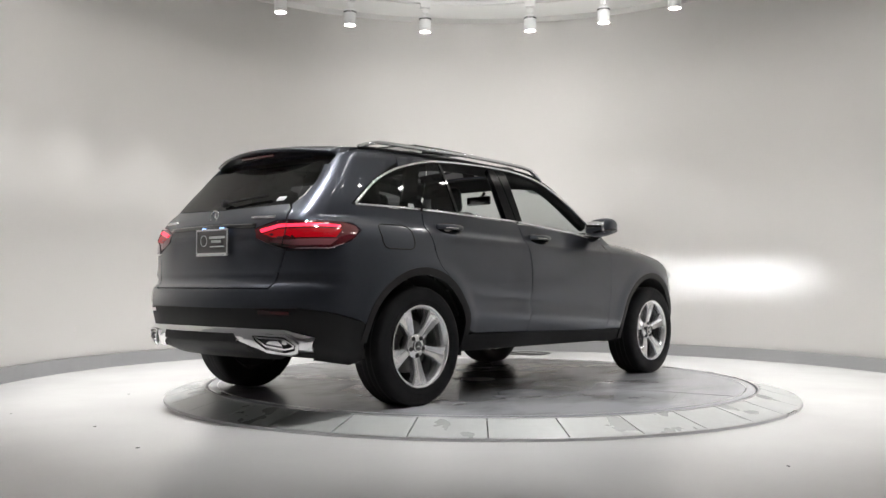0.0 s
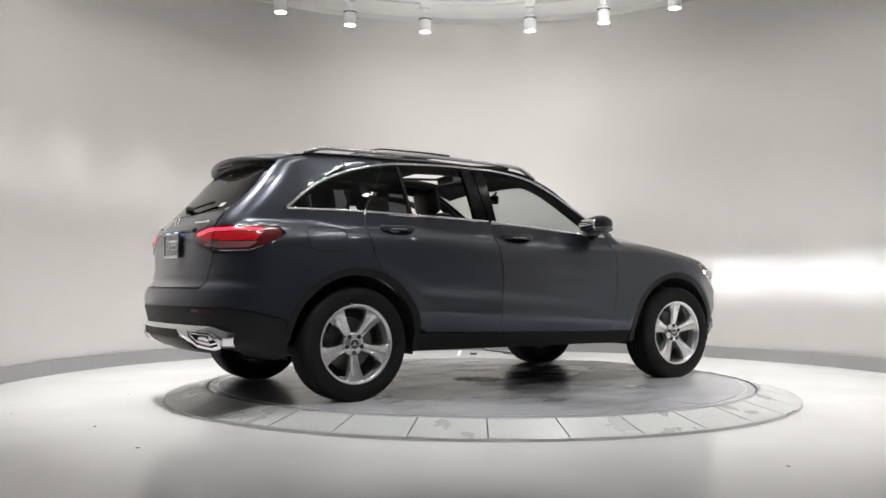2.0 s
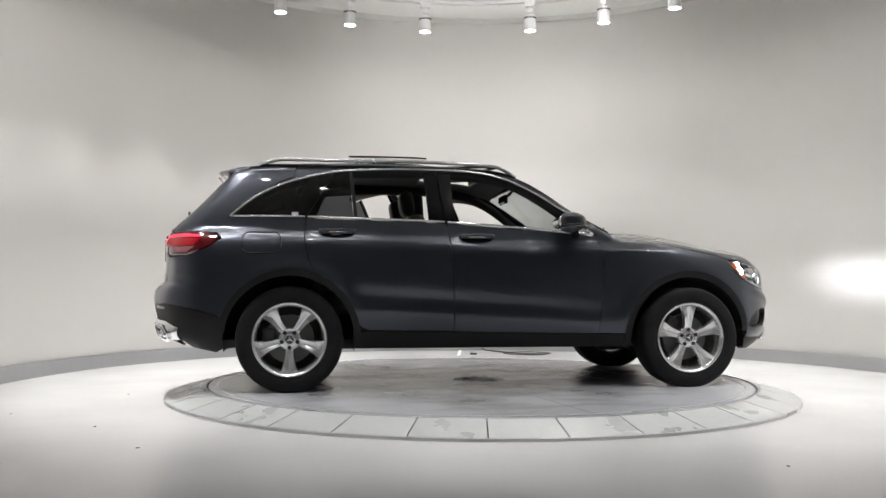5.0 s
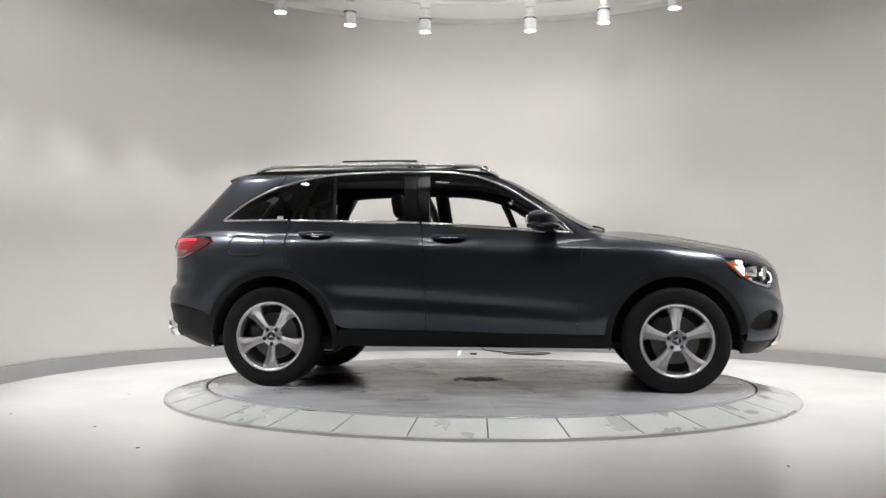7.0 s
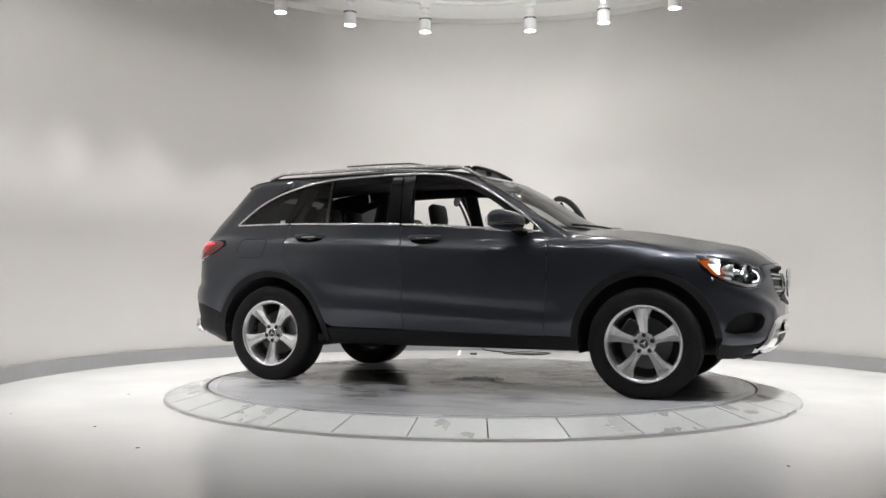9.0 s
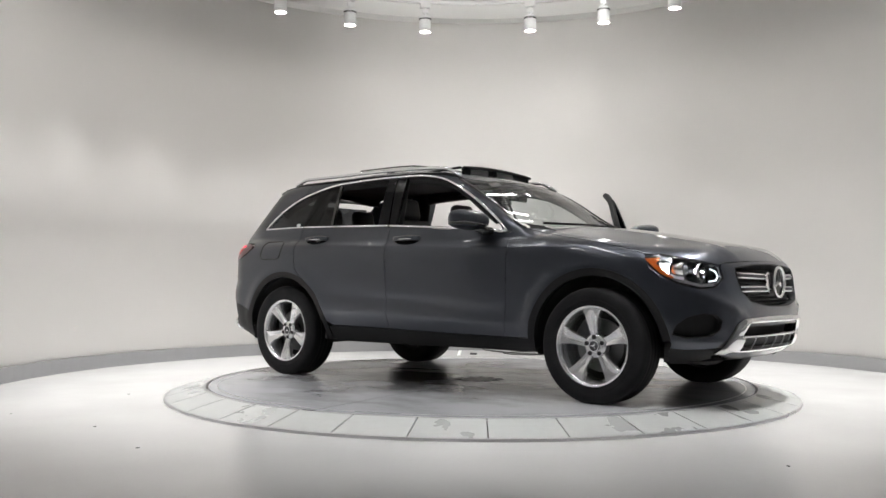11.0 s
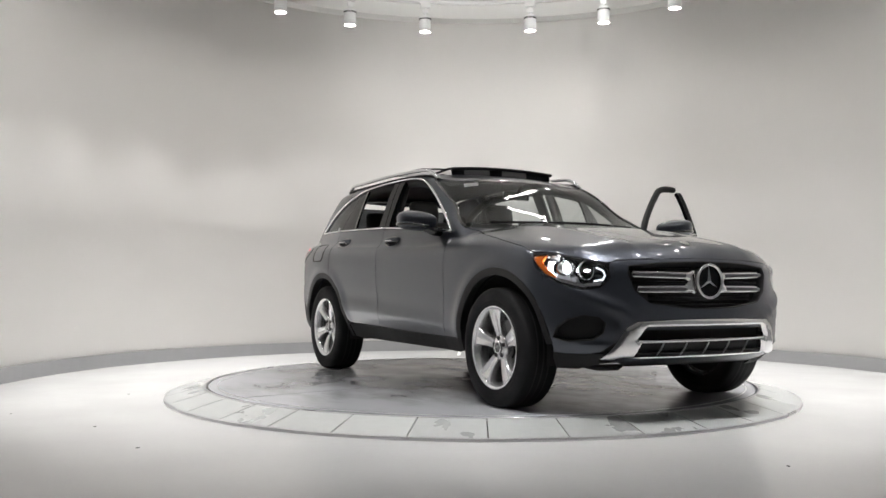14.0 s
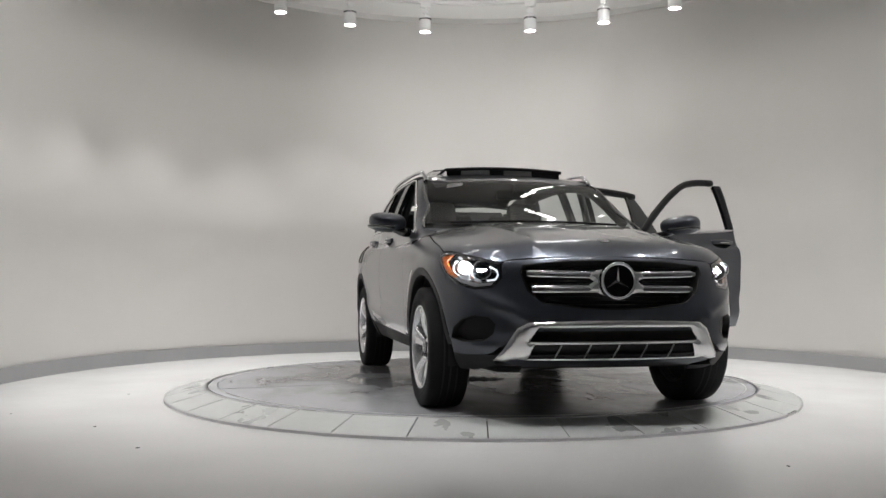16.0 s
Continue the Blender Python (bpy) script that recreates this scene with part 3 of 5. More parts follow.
def panel(name, parent, mat, view, outline, holes=(), inset=0.002, thick=0.016, step=0.045, offset=0.0, label="", back=False, fine=0.03, fold=None, bulge=0.0, soft=0.02, lines=()):
    """A curved body panel: an outline drawn in a view, laid onto the body's form, with folded edges."""
    o, d, u, w = (np.array(a, float) for a in VIEWS[view])
    loops = [resample(shrink(drawn(view, outline), inset), fine)]
    loops += [resample(shrink(drawn(view, h), -inset), fine) for h in holes]
    lo, hi = loops[0].min(0), loops[0].max(0)
    gx, gy = np.meshgrid(np.arange(lo[0] + step / 2, hi[0], step), np.arange(lo[1] + step / 2, hi[1], step))
    q = np.stack([gx.ravel(), gy.ravel()], -1)
    if len(q):
        keep = inside(loops[0], q) & (gap_to(loops[0], q) > step * 0.4)
        for h in loops[1:]:
            keep &= ~inside(h, q) & (gap_to(h, q) > step * 0.4)
        q = q[keep]
    for f in lines:
        xs = np.arange(lo[0] + 0.01, hi[0], 0.03)
        for dz in (-0.016, -0.006, 0.0, 0.006, 0.016):
            row = np.stack([xs, f(xs) + dz], -1)
            row = row[inside(loops[0], row) & (gap_to(loops[0], row) > 0.008)]
            if dz == -0.016 and len(q):
                q = q[np.abs(q[:, 1] - f(q[:, 0])) > 0.026]
            q = np.concatenate([q, row]) if len(q) else row
    flat, edges, k = [], [], 0
    for lp in loops:
        flat += list(lp)
        edges += [(k + i, k + (i + 1) % len(lp)) for i in range(len(lp))]
        k += len(lp)
    flat += list(q)
    vs, _, fs, *_ = geometry.delaunay_2d_cdt([Vector(p) for p in flat], edges, [], 0, 1e-6)
    vs = np.array([tuple(v) for v in vs])
    mid = np.array([vs[list(f)].mean(0) for f in fs])
    keep = inside(loops[0], mid)
    for h in loops[1:]:
        keep &= ~inside(h, mid)
    fs = [list(f) for f, ok in zip(fs, keep) if ok]
    base = o - (o @ u) * u - (o @ w) * w
    p3 = land(base + vs[:, :1] * u + vs[:, 1:] * w, d, 1.9, 150)
    n3 = slope(p3)
    p3 = p3 + n3 * offset
    if bulge:
        gap = gap_to(loops[0], vs)
        for h in loops[1:]:
            gap = np.minimum(gap, gap_to(h, vs))
        p3 = p3 + n3 * (bulge * np.sqrt(np.clip(1 - (1 - np.clip(gap / soft, 0, 1)) ** 2, 0, 1)))[:, None]
    turned = []
    count = {}
    for f in fs:
        a, b, c = p3[f[0]], p3[f[1]], p3[f[2]]
        if np.cross(b - a, c - a) @ n3[f].mean(0) < 0:
            f = f[::-1]
        turned.append(f)
        for i in range(3):
            e = (f[i], f[(i + 1) % 3])
            count[e] = 1
    if bulge:
        acc = np.zeros_like(p3)
        for f in turned:
            acc[f] += np.cross(p3[f[1]] - p3[f[0]], p3[f[2]] - p3[f[0]])
        n3 = acc / (np.linalg.norm(acc, axis=1, keepdims=True) + 1e-12)
    verts, normals, faces = [tuple(p) for p in p3], [tuple(n) for n in n3], list(turned)
    rim = [e for e in count if (e[1], e[0]) not in count and (fold is None or fold(p3[e[0]]))]
    if thick:
        at = {}
        for e in rim:
            for i in e:
                if i not in at:
                    at[i] = (len(verts), len(verts) + 1)
                    verts += [tuple(p3[i]), tuple(p3[i] - n3[i] * thick)]
                    normals += [(0, 0, 0), (0, 0, 0)]
        for a, b in rim:
            faces.append((at[b][0], at[a][0], at[a][1], at[b][1]))
    if back:
        k = len(verts)
        verts += [tuple(p) for p in p3 - n3 * thick]
        normals += [tuple(-n) for n in n3]
        faces += [tuple(k + i for i in f[::-1]) for f in turned]
    me = bpy.data.meshes.new(name)
    me.from_pydata(verts, [], faces)
    me.materials.append(mat)
    me.polygons.foreach_set("use_smooth", [True] * len(me.polygons))
    me.normals_split_custom_set_from_vertices(normals)
    ob = new(name, me)
    ob.parent = parent
    if label:
        ob["label"] = label
    return ob


def on_body(view, pts, offset=0.0):
    o, d, u, w = (np.array(a, float) for a in VIEWS[view])
    q = drawn(view, pts)
    base = o - (o @ u) * u - (o @ w) * w
    p = land(base + q[:, :1] * u + q[:, 1:] * w, d, 1.9, 150)
    return p + slope(p) * offset


def strip(name, parent, mat, view, pts, radius, offset=0.0, step=0.03, flat=1.0, label=""):
    """A trim strip swept along a line that is laid onto the body."""
    q = drawn(view, pts)
    rows = []
    for a, b in zip(q, q[1:]):
        n = max(1, int(np.linalg.norm(b - a) / step))
        rows += [a + (b - a) * i / n for i in range(n)]
    rows.append(q[-1])
    return part(name, tube_bm([tuple(p) for p in on_body(view, rows, offset)], radius, 8, flat), mat, parent, label, True)


def arc(cx, cz, r, a0, a1, n=26):
    return [(cx + r * math.cos(radians(a0 + (a1 - a0) * i / n)), cz + r * math.sin(radians(a0 + (a1 - a0) * i / n))) for i in range(n + 1)]


def mirrored(pts, s):
    """Front- or rear-view outlines drawn for y < 0, brought to side s."""
    return [(-p[0] * s if len(p) == 2 else p[0], *( (p[1],) if len(p) == 2 else (-p[1] * s, p[2]))) for p in pts]


WHEEL_X, WHEEL_Z, ARCH = 1.4365, 0.354, 0.484
win_top = smooth_curve((-1.85, 1.214), (-1.67, 1.357), (-1.5, 1.445), (-1.32, 1.502), (-1.11, 1.546), (-0.81, 1.566), (-0.41, 1.572), (-0.13, 1.560), (0.07, 1.522), (0.28, 1.429), (0.48, 1.304), (0.68, 1.155), (0.73, 1.107))
belt = smooth_curve((-1.85, 1.208), (-1.37, 1.207), (-0.95, 1.196), (-0.35, 1.179), (0.08, 1.152), (0.73, 1.104))


def along(f, x0, x1, n=16, dz=0.0):
    return [(x0 + (x1 - x0) * i / n, float(f(x0 + (x1 - x0) * i / n)) + dz) for i in range(n + 1)]


def dense(pts, n=8):
    q = np.array(pts, float)
    rows = [tuple(a + (b - a) * i / n) for a, b in zip(q, q[1:]) for i in range(n)]
    return rows + [tuple(q[-1])]


PILLAR_EDGE = [(0.86, 1.122), (0.80, 1.152), (0.68, 1.222), (0.55, 1.31), (0.42, 1.395), (0.30, 1.465), (0.20, 1.515)]
HOOD_EDGE = [(0.86, 1.12), (0.95, 1.09), (1.32, 1.028), (1.65, 0.962), (1.765, 0.925)]
car = thing("car", "dark grey metallic sport utility vehicle, two doors and windows open", "car")

# side panels
for s, view in ((-1, "right"), (1, "left")):
    fz, rz = WHEEL_X, -WHEEL_X
    panel("front_fender", car, M_PAINT, view,
          [(0.79, 0.99), (0.745, 1.09), (0.80, 1.118), (0.86, 1.12), (0.95, 1.09), (1.32, 1.028), (1.65, 0.962), (1.765, 0.925), (1.80, 0.84), (1.86, 0.79), (1.885, 0.62)]
          + arc(fz, WHEEL_Z, ARCH, 20, 176) + [(0.755, 0.39), (0.785, 0.68)], step=0.03, lines=(crease_z,))
    cv = "fr" if s < 0 else "fl"
    side3 = [tuple(q) for q in on_body(view, [(1.912, 0.36)] + arc(fz, WHEEL_Z, ARCH, 3, 33, 8))]
    front3 = [tuple(q) for q in on_body("front", [(s * 0.60, 0.862), (s * 0.60, 0.60), (s * 0.60, 0.42), (s * 0.675, 0.365), (s * 0.72, 0.355)])]
    inlet = mirrored([(1.925, -0.85, 0.44), (1.95, -0.84, 0.50), (2.01, -0.81, 0.548), (2.09, -0.76, 0.57), (2.15, -0.705, 0.56), (2.175, -0.675, 0.525), (2.165, -0.685, 0.47), (2.12, -0.72, 0.43), (2.0, -0.80, 0.42)], s)
    panel("front_bumper_corner", car, M_PAINT, cv, side3 + mirrored([(1.868, -0.87, 0.787), (1.95, -0.82, 0.74), (2.06, -0.74, 0.708), (2.13, -0.665, 0.718), (2.158, -0.622, 0.775), (2.14, -0.62, 0.85)], s) + front3 + mirrored([(1.98, -0.79, 0.352)], s), holes=[inlet], inset=0.0005, step=0.025, fold=lambda q: abs(q[1]) > 0.63, label="painted bumper corner")
    panel("fog_recess", car, M_BLACK, cv, inlet, offset=-0.04, thick=0, inset=-0.012, label="dark mesh side inlet")
    panel("fog_surround", car, M_GAP, cv, inlet, holes=[[tuple(q) for q in shrink(drawn(cv, inlet), 0.004)]], offset=0.0, thick=0.045, inset=0.0)
    panel("front_bumper_lower_side", car, M_BLACK, view, [(1.91, 0.362), (1.98, 0.350), (2.12, 0.352), (2.08, 0.29), (1.98, 0.258), (1.88, 0.26), (1.895, 0.33)], offset=-0.004, label="black lower bumper corner")
    # doors
    hinge = {"front": Vector((0.76, 0.885 * s, 0)), "rear": Vector((-0.32, 0.885 * s, 0))}
    fd = panel("front_door", car, M_PAINT, view,
               [(0.75, 1.09), (0.79, 0.99), (0.785, 0.68), (0.755, 0.387), (0.25, 0.395), (-0.30, 0.409), (-0.30, 0.833), (-0.345, 1.165)] + along(belt, -0.345, 0.74, 10, -0.008)[1:-1],
               thick=0.05 if s > 0 else 0.03, back=True, step=0.03, lines=(crease_z, tuck_z), label="grey front door, open" if s > 0 else "grey front door, shut")
    rd = panel("rear_door", car, M_PAINT, view,
               [(-0.347, 1.165), (-0.302, 0.833), (-0.302, 0.41), (-0.90, 0.42)] + [(-0.955, 0.445), (-0.985, 0.52), (-1.03, 0.61), (-1.10, 0.70), (-1.20, 0.785), (-1.285, 0.85), (-1.315, 0.92), (-1.34, 1.06), (-1.335, 1.13)] + along(belt, -1.325, -0.36, 8, -0.008),
               thick=0.05 if s > 0 else 0.03, back=True, step=0.03, lines=(crease_z, tuck_z), label="grey rear door, open" if s > 0 else "grey rear door, shut")
    panel("quarter_panel", car, M_PAINT, view,
          [(-1.345, 1.06), (-1.34, 1.13), (-1.335, 1.198)] + along(belt, -1.36, -1.84, 6, -0.008) + [(-1.875, 1.212), (-1.70, 1.352), (-1.5, 1.468), (-1.42, 1.505), (-1.40, 1.595), (-1.70, 1.565), (-1.84, 1.53), (-1.92, 1.45), (-2.02, 1.33), (-2.11, 1.22), (-2.16, 1.10), (-1.93, 1.09), (-1.895, 1.05), (-1.99, 0.985), (-2.13, 0.93), (-2.21, 0.925), (-2.235, 0.80), (-2.25, 0.60), (-2.10, 0.575), (-1.93, 0.53), (-1.885, 0.50)]
          + arc(rz, WHEEL_Z, ARCH, 160, 62, 20) + [(-1.20, 0.787), (-1.285, 0.85), (-1.318, 0.92)], inset=0.001, fold=lambda q: q[0] > -2.12, step=0.03, lines=(crease_z,))
    panel("rear_bumper_side", car, M_BLACK, view, [(-1.895, 0.50), (-1.93, 0.525), (-2.10, 0.57), (-2.26, 0.60), (-2.26, 0.47), (-2.20, 0.40), (-2.10, 0.30), (-1.93, 0.27), (-1.88, 0.30)], offset=-0.0026, inset=0.0, fold=lambda q: q[0] > -2.0, label="black lower bumper corner")
    panel("fuel_door", car, M_PAINT, view, [(x * 0.125 - 1.63, z * 0.068 + 1.02) for x, z in
          ((-1, -0.5), (-0.9, -0.85), (-0.7, -1), (0.7, -1), (0.9, -0.85), (1, -0.5), (1, 0.5), (0.9, 0.85), (0.7, 1), (-0.7, 1), (-0.9, 0.85), (-1, 0.5))], offset=0.0015, thick=0.004, inset=0.0, fine=0.012) if s < 0 else None
    if s < 0:
        ring_pts = [(x * 0.130 - 1.63, z * 0.073 + 1.02) for x, z in ((-1, -0.5), (-0.9, -0.85), (-0.7, -1), (0.7, -1), (0.9, -0.85), (1, -0.5), (1, 0.5), (0.9, 0.85), (0.7, 1), (-0.7, 1), (-0.9, 0.85), (-1, 0.5), (-1, -0.5))]
        strip("fuel_door_gap", car, M_GAP, view, ring_pts, 0.0036, 0.0022)
    # sill and arch cladding
    panel("sill", car, M_BLACK, view, [(-0.97, 0.40), (-0.90, 0.413), (-0.30, 0.402), (0.755, 0.38), (0.97, 0.385), (0.985, 0.31), (0.9, 0.288), (-0.90, 0.296), (-1.0, 0.315)], offset=-0.006, label="black sill cladding")
    for cx, a0, a1 in ((fz, 6, 186), (rz, -6, 174)):
        panel("arch_trim", car, M_BLACK, view, arc(cx, WHEEL_Z, ARCH + 0.004, a0, a1, 30) + arc(cx, WHEEL_Z, ARCH - 0.042, a1, a0, 30), offset=0.004, thick=0.06, inset=0.0, label="black wheel arch cladding")
        g = lathe_bm([(ARCH - 0.035, 0.0), (ARCH - 0.03, -0.32), (0.0, -0.33)], 32, axis="Y", a0=-10, a1=190)
        bmesh.ops.transform(g, matrix=pose(cx, 0.86 * s, WHEEL_Z) @ Matrix.Diagonal((1, s, 1, 1)), verts=g.verts[:])
        part("wheel_liner", g, M_GAP, car, "dark wheel well liner", True)
    # glass
    panel("quarter_window", car, M_PRIVACY, view, [(-1.335, 1.21)] + along(belt, -1.36, -1.80, 6, 0.006) + along(win_top, -1.79, -1.16, 12, -0.014) + [(-1.15, 1.50)], offset=-0.006, thick=0, label="dark tinted quarter glass")
    panel("fixed_window", rd, M_PRIVACY, view, [(-1.32, 1.212)] + along(win_top, -1.135, -1.03, 3, -0.016) + [(-1.0, 1.205)], offset=-0.006, thick=0, label="dark tinted fixed glass")
    panel("window_frame", rd, M_GLOSS, view, [(-1.0, 1.203), (-1.028, float(win_top(-1.03)) - 0.016), (-1.006, float(win_top(-1.0)) - 0.016), (-0.974, 1.203)], offset=-0.002, thick=0.02, inset=0)
    panel("pillar_trim", rd, M_PILLAR, view, [(-0.47, 1.19), (-0.495, 1.555), (-0.408, 1.558), (-0.36, 1.185)], offset=-0.002, thick=0.03, label="gloss black pillar trim")
    panel("pillar_trim", fd, M_PILLAR, view, [(-0.352, 1.185), (-0.40, 1.558), (-0.30, 1.556), (-0.285, 1.18)], offset=-0.002, thick=0.03, label="gloss black pillar trim")
    top_line = along(win_top, -1.85, 0.735, 46, -0.002)
    if s < 0:
        strip("window_trim", car, M_CHROME, view, top_line, 0.0095, 0.002, flat=1.0, label="chrome window surround")
        strip("belt_trim", fd, M_CHROME, view, along(belt, -0.34, 0.735, 14), 0.0085, 0.003, label="chrome belt strip")
        strip("belt_trim", rd, M_CHROME, view, along(belt, -1.32, -0.36, 12), 0.0085, 0.003, label="chrome belt strip")
        strip("belt_trim", car, M_CHROME, view, along(belt, -1.85, -1.34, 8), 0.0085, 0.003, label="chrome belt strip")
    else:
        strip("window_frame", fd, M_BLACK, view, along(win_top, -0.34, 0.735, 20, 0.020), 0.027, -0.014, label="black window frame of the open door")
        strip("window_frame", rd, M_BLACK, view, along(win_top, -1.14, -0.36, 14, 0.018), 0.032, -0.014, label="black window frame of the open door")
        strip("window_trim", car, M_CHROME, view, along(win_top, -1.85, -1.15, 14, -0.002), 0.0095, 0.002, label="chrome window surround")
        strip("window_post", rd, M_BLACK, view, [(-0.36, 1.17), (-0.41, 1.55)], 0.03, -0.02)
        strip("window_post", fd, M_BLACK, view, [(-0.33, 1.17), (-0.36, 1.55)], 0.03, -0.02)
        strip("belt_trim", fd, M_CHROME, view, along(belt, -0.34, 0.735, 14), 0.0085, 0.003, label="chrome belt strip")
        strip("belt_trim", rd, M_CHROME, view, along(belt, -1.32, -0.36, 12), 0.0085, 0.003, label="chrome belt strip")
    # roof side above the windows, down the windscreen pillar
    edge = PILLAR_EDGE + [(0.08, 1.567), (-0.3, 1.604), (-0.8, 1.604), (-1.395, 1.582), (-1.415, 1.505)]
    panel("roof_side", car, M_PAINT, view, edge + [(x, z + 0.008) for x, z in along(win_top, -1.42, 0.745, 40)], inset=0.0, step=0.03, label="grey roof side and windscreen pillar")
    # inner pillars and rails
    strip("inner_rail", car, M_LINER, view, along(win_top, -1.7, 0.62, 30, 0.012), 0.036, -0.05, label="dark headliner edge")
    part("centre_post", tube_bm([(-0.33, s * 0.78, 0.36), (-0.33, s * 0.80, 0.8), (-0.34, s * 0.765, 1.15), (-0.38, s * 0.645, 1.50), (-0.39, s * 0.59, 1.58)], 0.060, 10, up=(0, s, 0), flat=0.5), M_BLACK, car, "black centre pillar", True)
    part("rear_post", tube_bm([(-1.45, s * 0.74, 0.95), (-1.36, s * 0.72, 1.2), (-1.24, s * 0.64, 1.5), (-1.20, s * 0.60, 1.57)], 0.07, 10, up=(0, s, 0), flat=0.5), M_LINER, car, "dark rear pillar lining", True)
    # handles
    for d, x in ((rd, -1.115), (fd, -0.135)):
        z = 1.10 - (x + 1.115) * 0.028
        # gloss black oval laid on the door for the shade in the body-coloured recess
        panel("handle_cup_shade", d, M_GLOSS, view, [(x + 0.114 * math.cos(a) * (1 + 0.12 * math.sin(2 * a) ** 2), z - 0.006 + 0.038 * math.sin(a)) for a in [i * math.pi / 12 for i in range(24)]], offset=0.0015, thick=0.002, inset=0, label="black oval painted for the shade in the handle recess")
        y = float(on_body(view, [(x, z)])[0][1])
        pts = [(x + 0.125 * (i / 8 - 1), y + s * (0.004 + 0.026 * math.sin(math.pi * i / 16)), z + 0.004 + 0.002 * math.sin(math.pi * i / 16)) for i in range(17)]
        part("door_handle", tube_bm(pts, 0.015, 10, 1.2), M_PAINT, d, "grey grip handle", True)
        part("handle_strip", tube_bm([(p[0], p[1] + s * 0.012, p[2] - 0.007) for p in pts[4:-4]], 0.0035, 8), M_CHROME, d, "chrome handle strip", True)
    # door mirror
    g = bmesh.new()
    bmesh.ops.create_uvsphere(g, u_segments=32, v_segments=20, radius=1)
    for v in g.verts:
        x, y, z = v.co
        k = 1 / (abs(x) ** 2.6 + abs(y) ** 3.2 + abs(z) ** 2.8) ** (1 / 2.9)
        x, y, z = x * k, y * k, z * k
        taper = 1 - 0.28 * max(0, x)
        v.co = Vector((0.53 + 0.10 * x - 0.03 * y, s * (1.0 + 0.125 * y), 1.178 + 0.07 * z * taper + 0.008 * y))
    part("mirror_shell", g, M_PAINT, fd, "grey and black door mirror", True)
    part("mirror_glass", tube_bm([(0.452, s * (0.92 + 0.016 * i), 1.178) for i in range(11)], 0.046, 16, 1.0), M_CHROME, fd, "mirror glass", True)
    part("mirror_band", tube_bm([(0.53 + 0.10 * math.cos(a) - 0.03 * math.sin(a), s * (1.0 + 0.127 * math.sin(a)), 1.142 + 0.012 * math.sin(a)) for a in [i * math.pi / 14 - 0.3 for i in range(17)]], 0.012, 8), M_GLOSS, fd, "gloss black mirror band", True)
    part("mirror_foot", tube_bm([(0.60, s * 0.84, 1.10), (0.585, s * 0.89, 1.105), (0.56, s * 0.94, 1.13), (0.54, s * 0.97, 1.15)], 0.032, 12, 1.0), M_GLOSS, fd, "black mirror foot", True)
    if s > 0:
        panel("door_lining", fd, M_BLACK, view, [(0.70, 1.07), (0.72, 0.68), (0.70, 0.42), (-0.27, 0.43), (-0.27, 0.83), (-0.31, 1.15), (0.1, 1.12)], offset=-0.055, thick=0.05, label="black door lining")
        panel("door_lining", rd, M_BLACK, view, [(-0.37, 1.14), (-0.33, 0.83), (-0.33, 0.44), (-0.90, 0.45), (-1.22, 0.85), (-1.28, 1.16)], offset=-0.055, thick=0.05, label="black door lining")
        for d, kind, turn in ((fd, "front", -65.5), (rd, "rear", -64)):
            h = hinge[kind]
            d.matrix_basis = Matrix.Translation(h) @ pose(0, 0, 0, 0, 0, turn) @ Matrix.Translation(-h)
    # roof rail
    xs = [-1.66 + 1.86 * i / 40 for i in range(41)]
    ys = [0.655 - 0.06 * max(0, (-x - 0.9) / 0.7) ** 2 - 0.02 * max(0, x) for x in xs]
    low = on_body("top", [(x, s * y) for x, y in zip(xs, ys)])
    lift = [0.047 * min(1, math.sin(math.pi * min(max((i + 0.2) / 40.4, 0), 1)) * 4.0) ** 0.7 for i in range(41)]
    part("roof_rail", tube_bm([(p[0], p[1], p[2] + h) for p, h in zip(low, lift)], 0.017, 10, 0.75), M_SILVER, car, "satin chrome roof rail", True)
    part("rail_base", tube_bm([(p[0], p[1], p[2] + 0.004) for p in low], 0.013, 8, 0.8), M_BLACK, car, "black rail foot strip", True)

# roof, hood, glass at the ends
panel("roof", car, M_PAINT, "top",
      [(0.30, -0.50), (0.33, 0.0), (0.30, 0.50), (0.20, 0.635), (-0.3, 0.652), (-0.9, 0.648), (-1.4, 0.62), (-1.80, 0.56), (-1.90, 0.40), (-1.93, 0), (-1.90, -0.40), (-1.80, -0.56), (-1.4, -0.62), (-0.9, -0.648), (-0.3, -0.652), (0.20, -0.635)],
      holes=[[(0.05, -0.46), (0.07, 0), (0.05, 0.46), (-0.40, 0.46), (-0.40, -0.46)]], step=0.06, thick=0.02)
panel("headliner", car, M_LINER, "top", [(0.28, -0.60), (0.28, 0.60), (-1.75, 0.56), (-1.75, -0.56)], holes=[[(0.05, -0.46), (0.07, 0), (0.05, 0.46), (-0.40, 0.46), (-0.40, -0.46)]], offset=-0.035, thick=0, step=0.1, label="grey headliner")
panel("rear_roof_glass", car, M_GLOSS, "top", [(-0.43, -0.48), (-0.43, 0.48), (-1.25, 0.47), (-1.25, -0.47)], offset=0.004, thick=0.006, step=0.08, label="dark panoramic roof glass")
panel("sunroof_glass", car, M_GLOSS, "top", [(-0.44, -0.46), (-0.44, 0.46), (-1.02, 0.46), (-1.02, -0.46)], offset=0.062, thick=0.012, step=0.08, back=True, label="raised dark sliding sunroof glass")
sun_pts = [(0.06 + 0.015 * math.cos(i * 0.2), -0.47 + 0.94 * i / 16) for i in range(17)]
dp = on_body("top", sun_pts, 0.045)
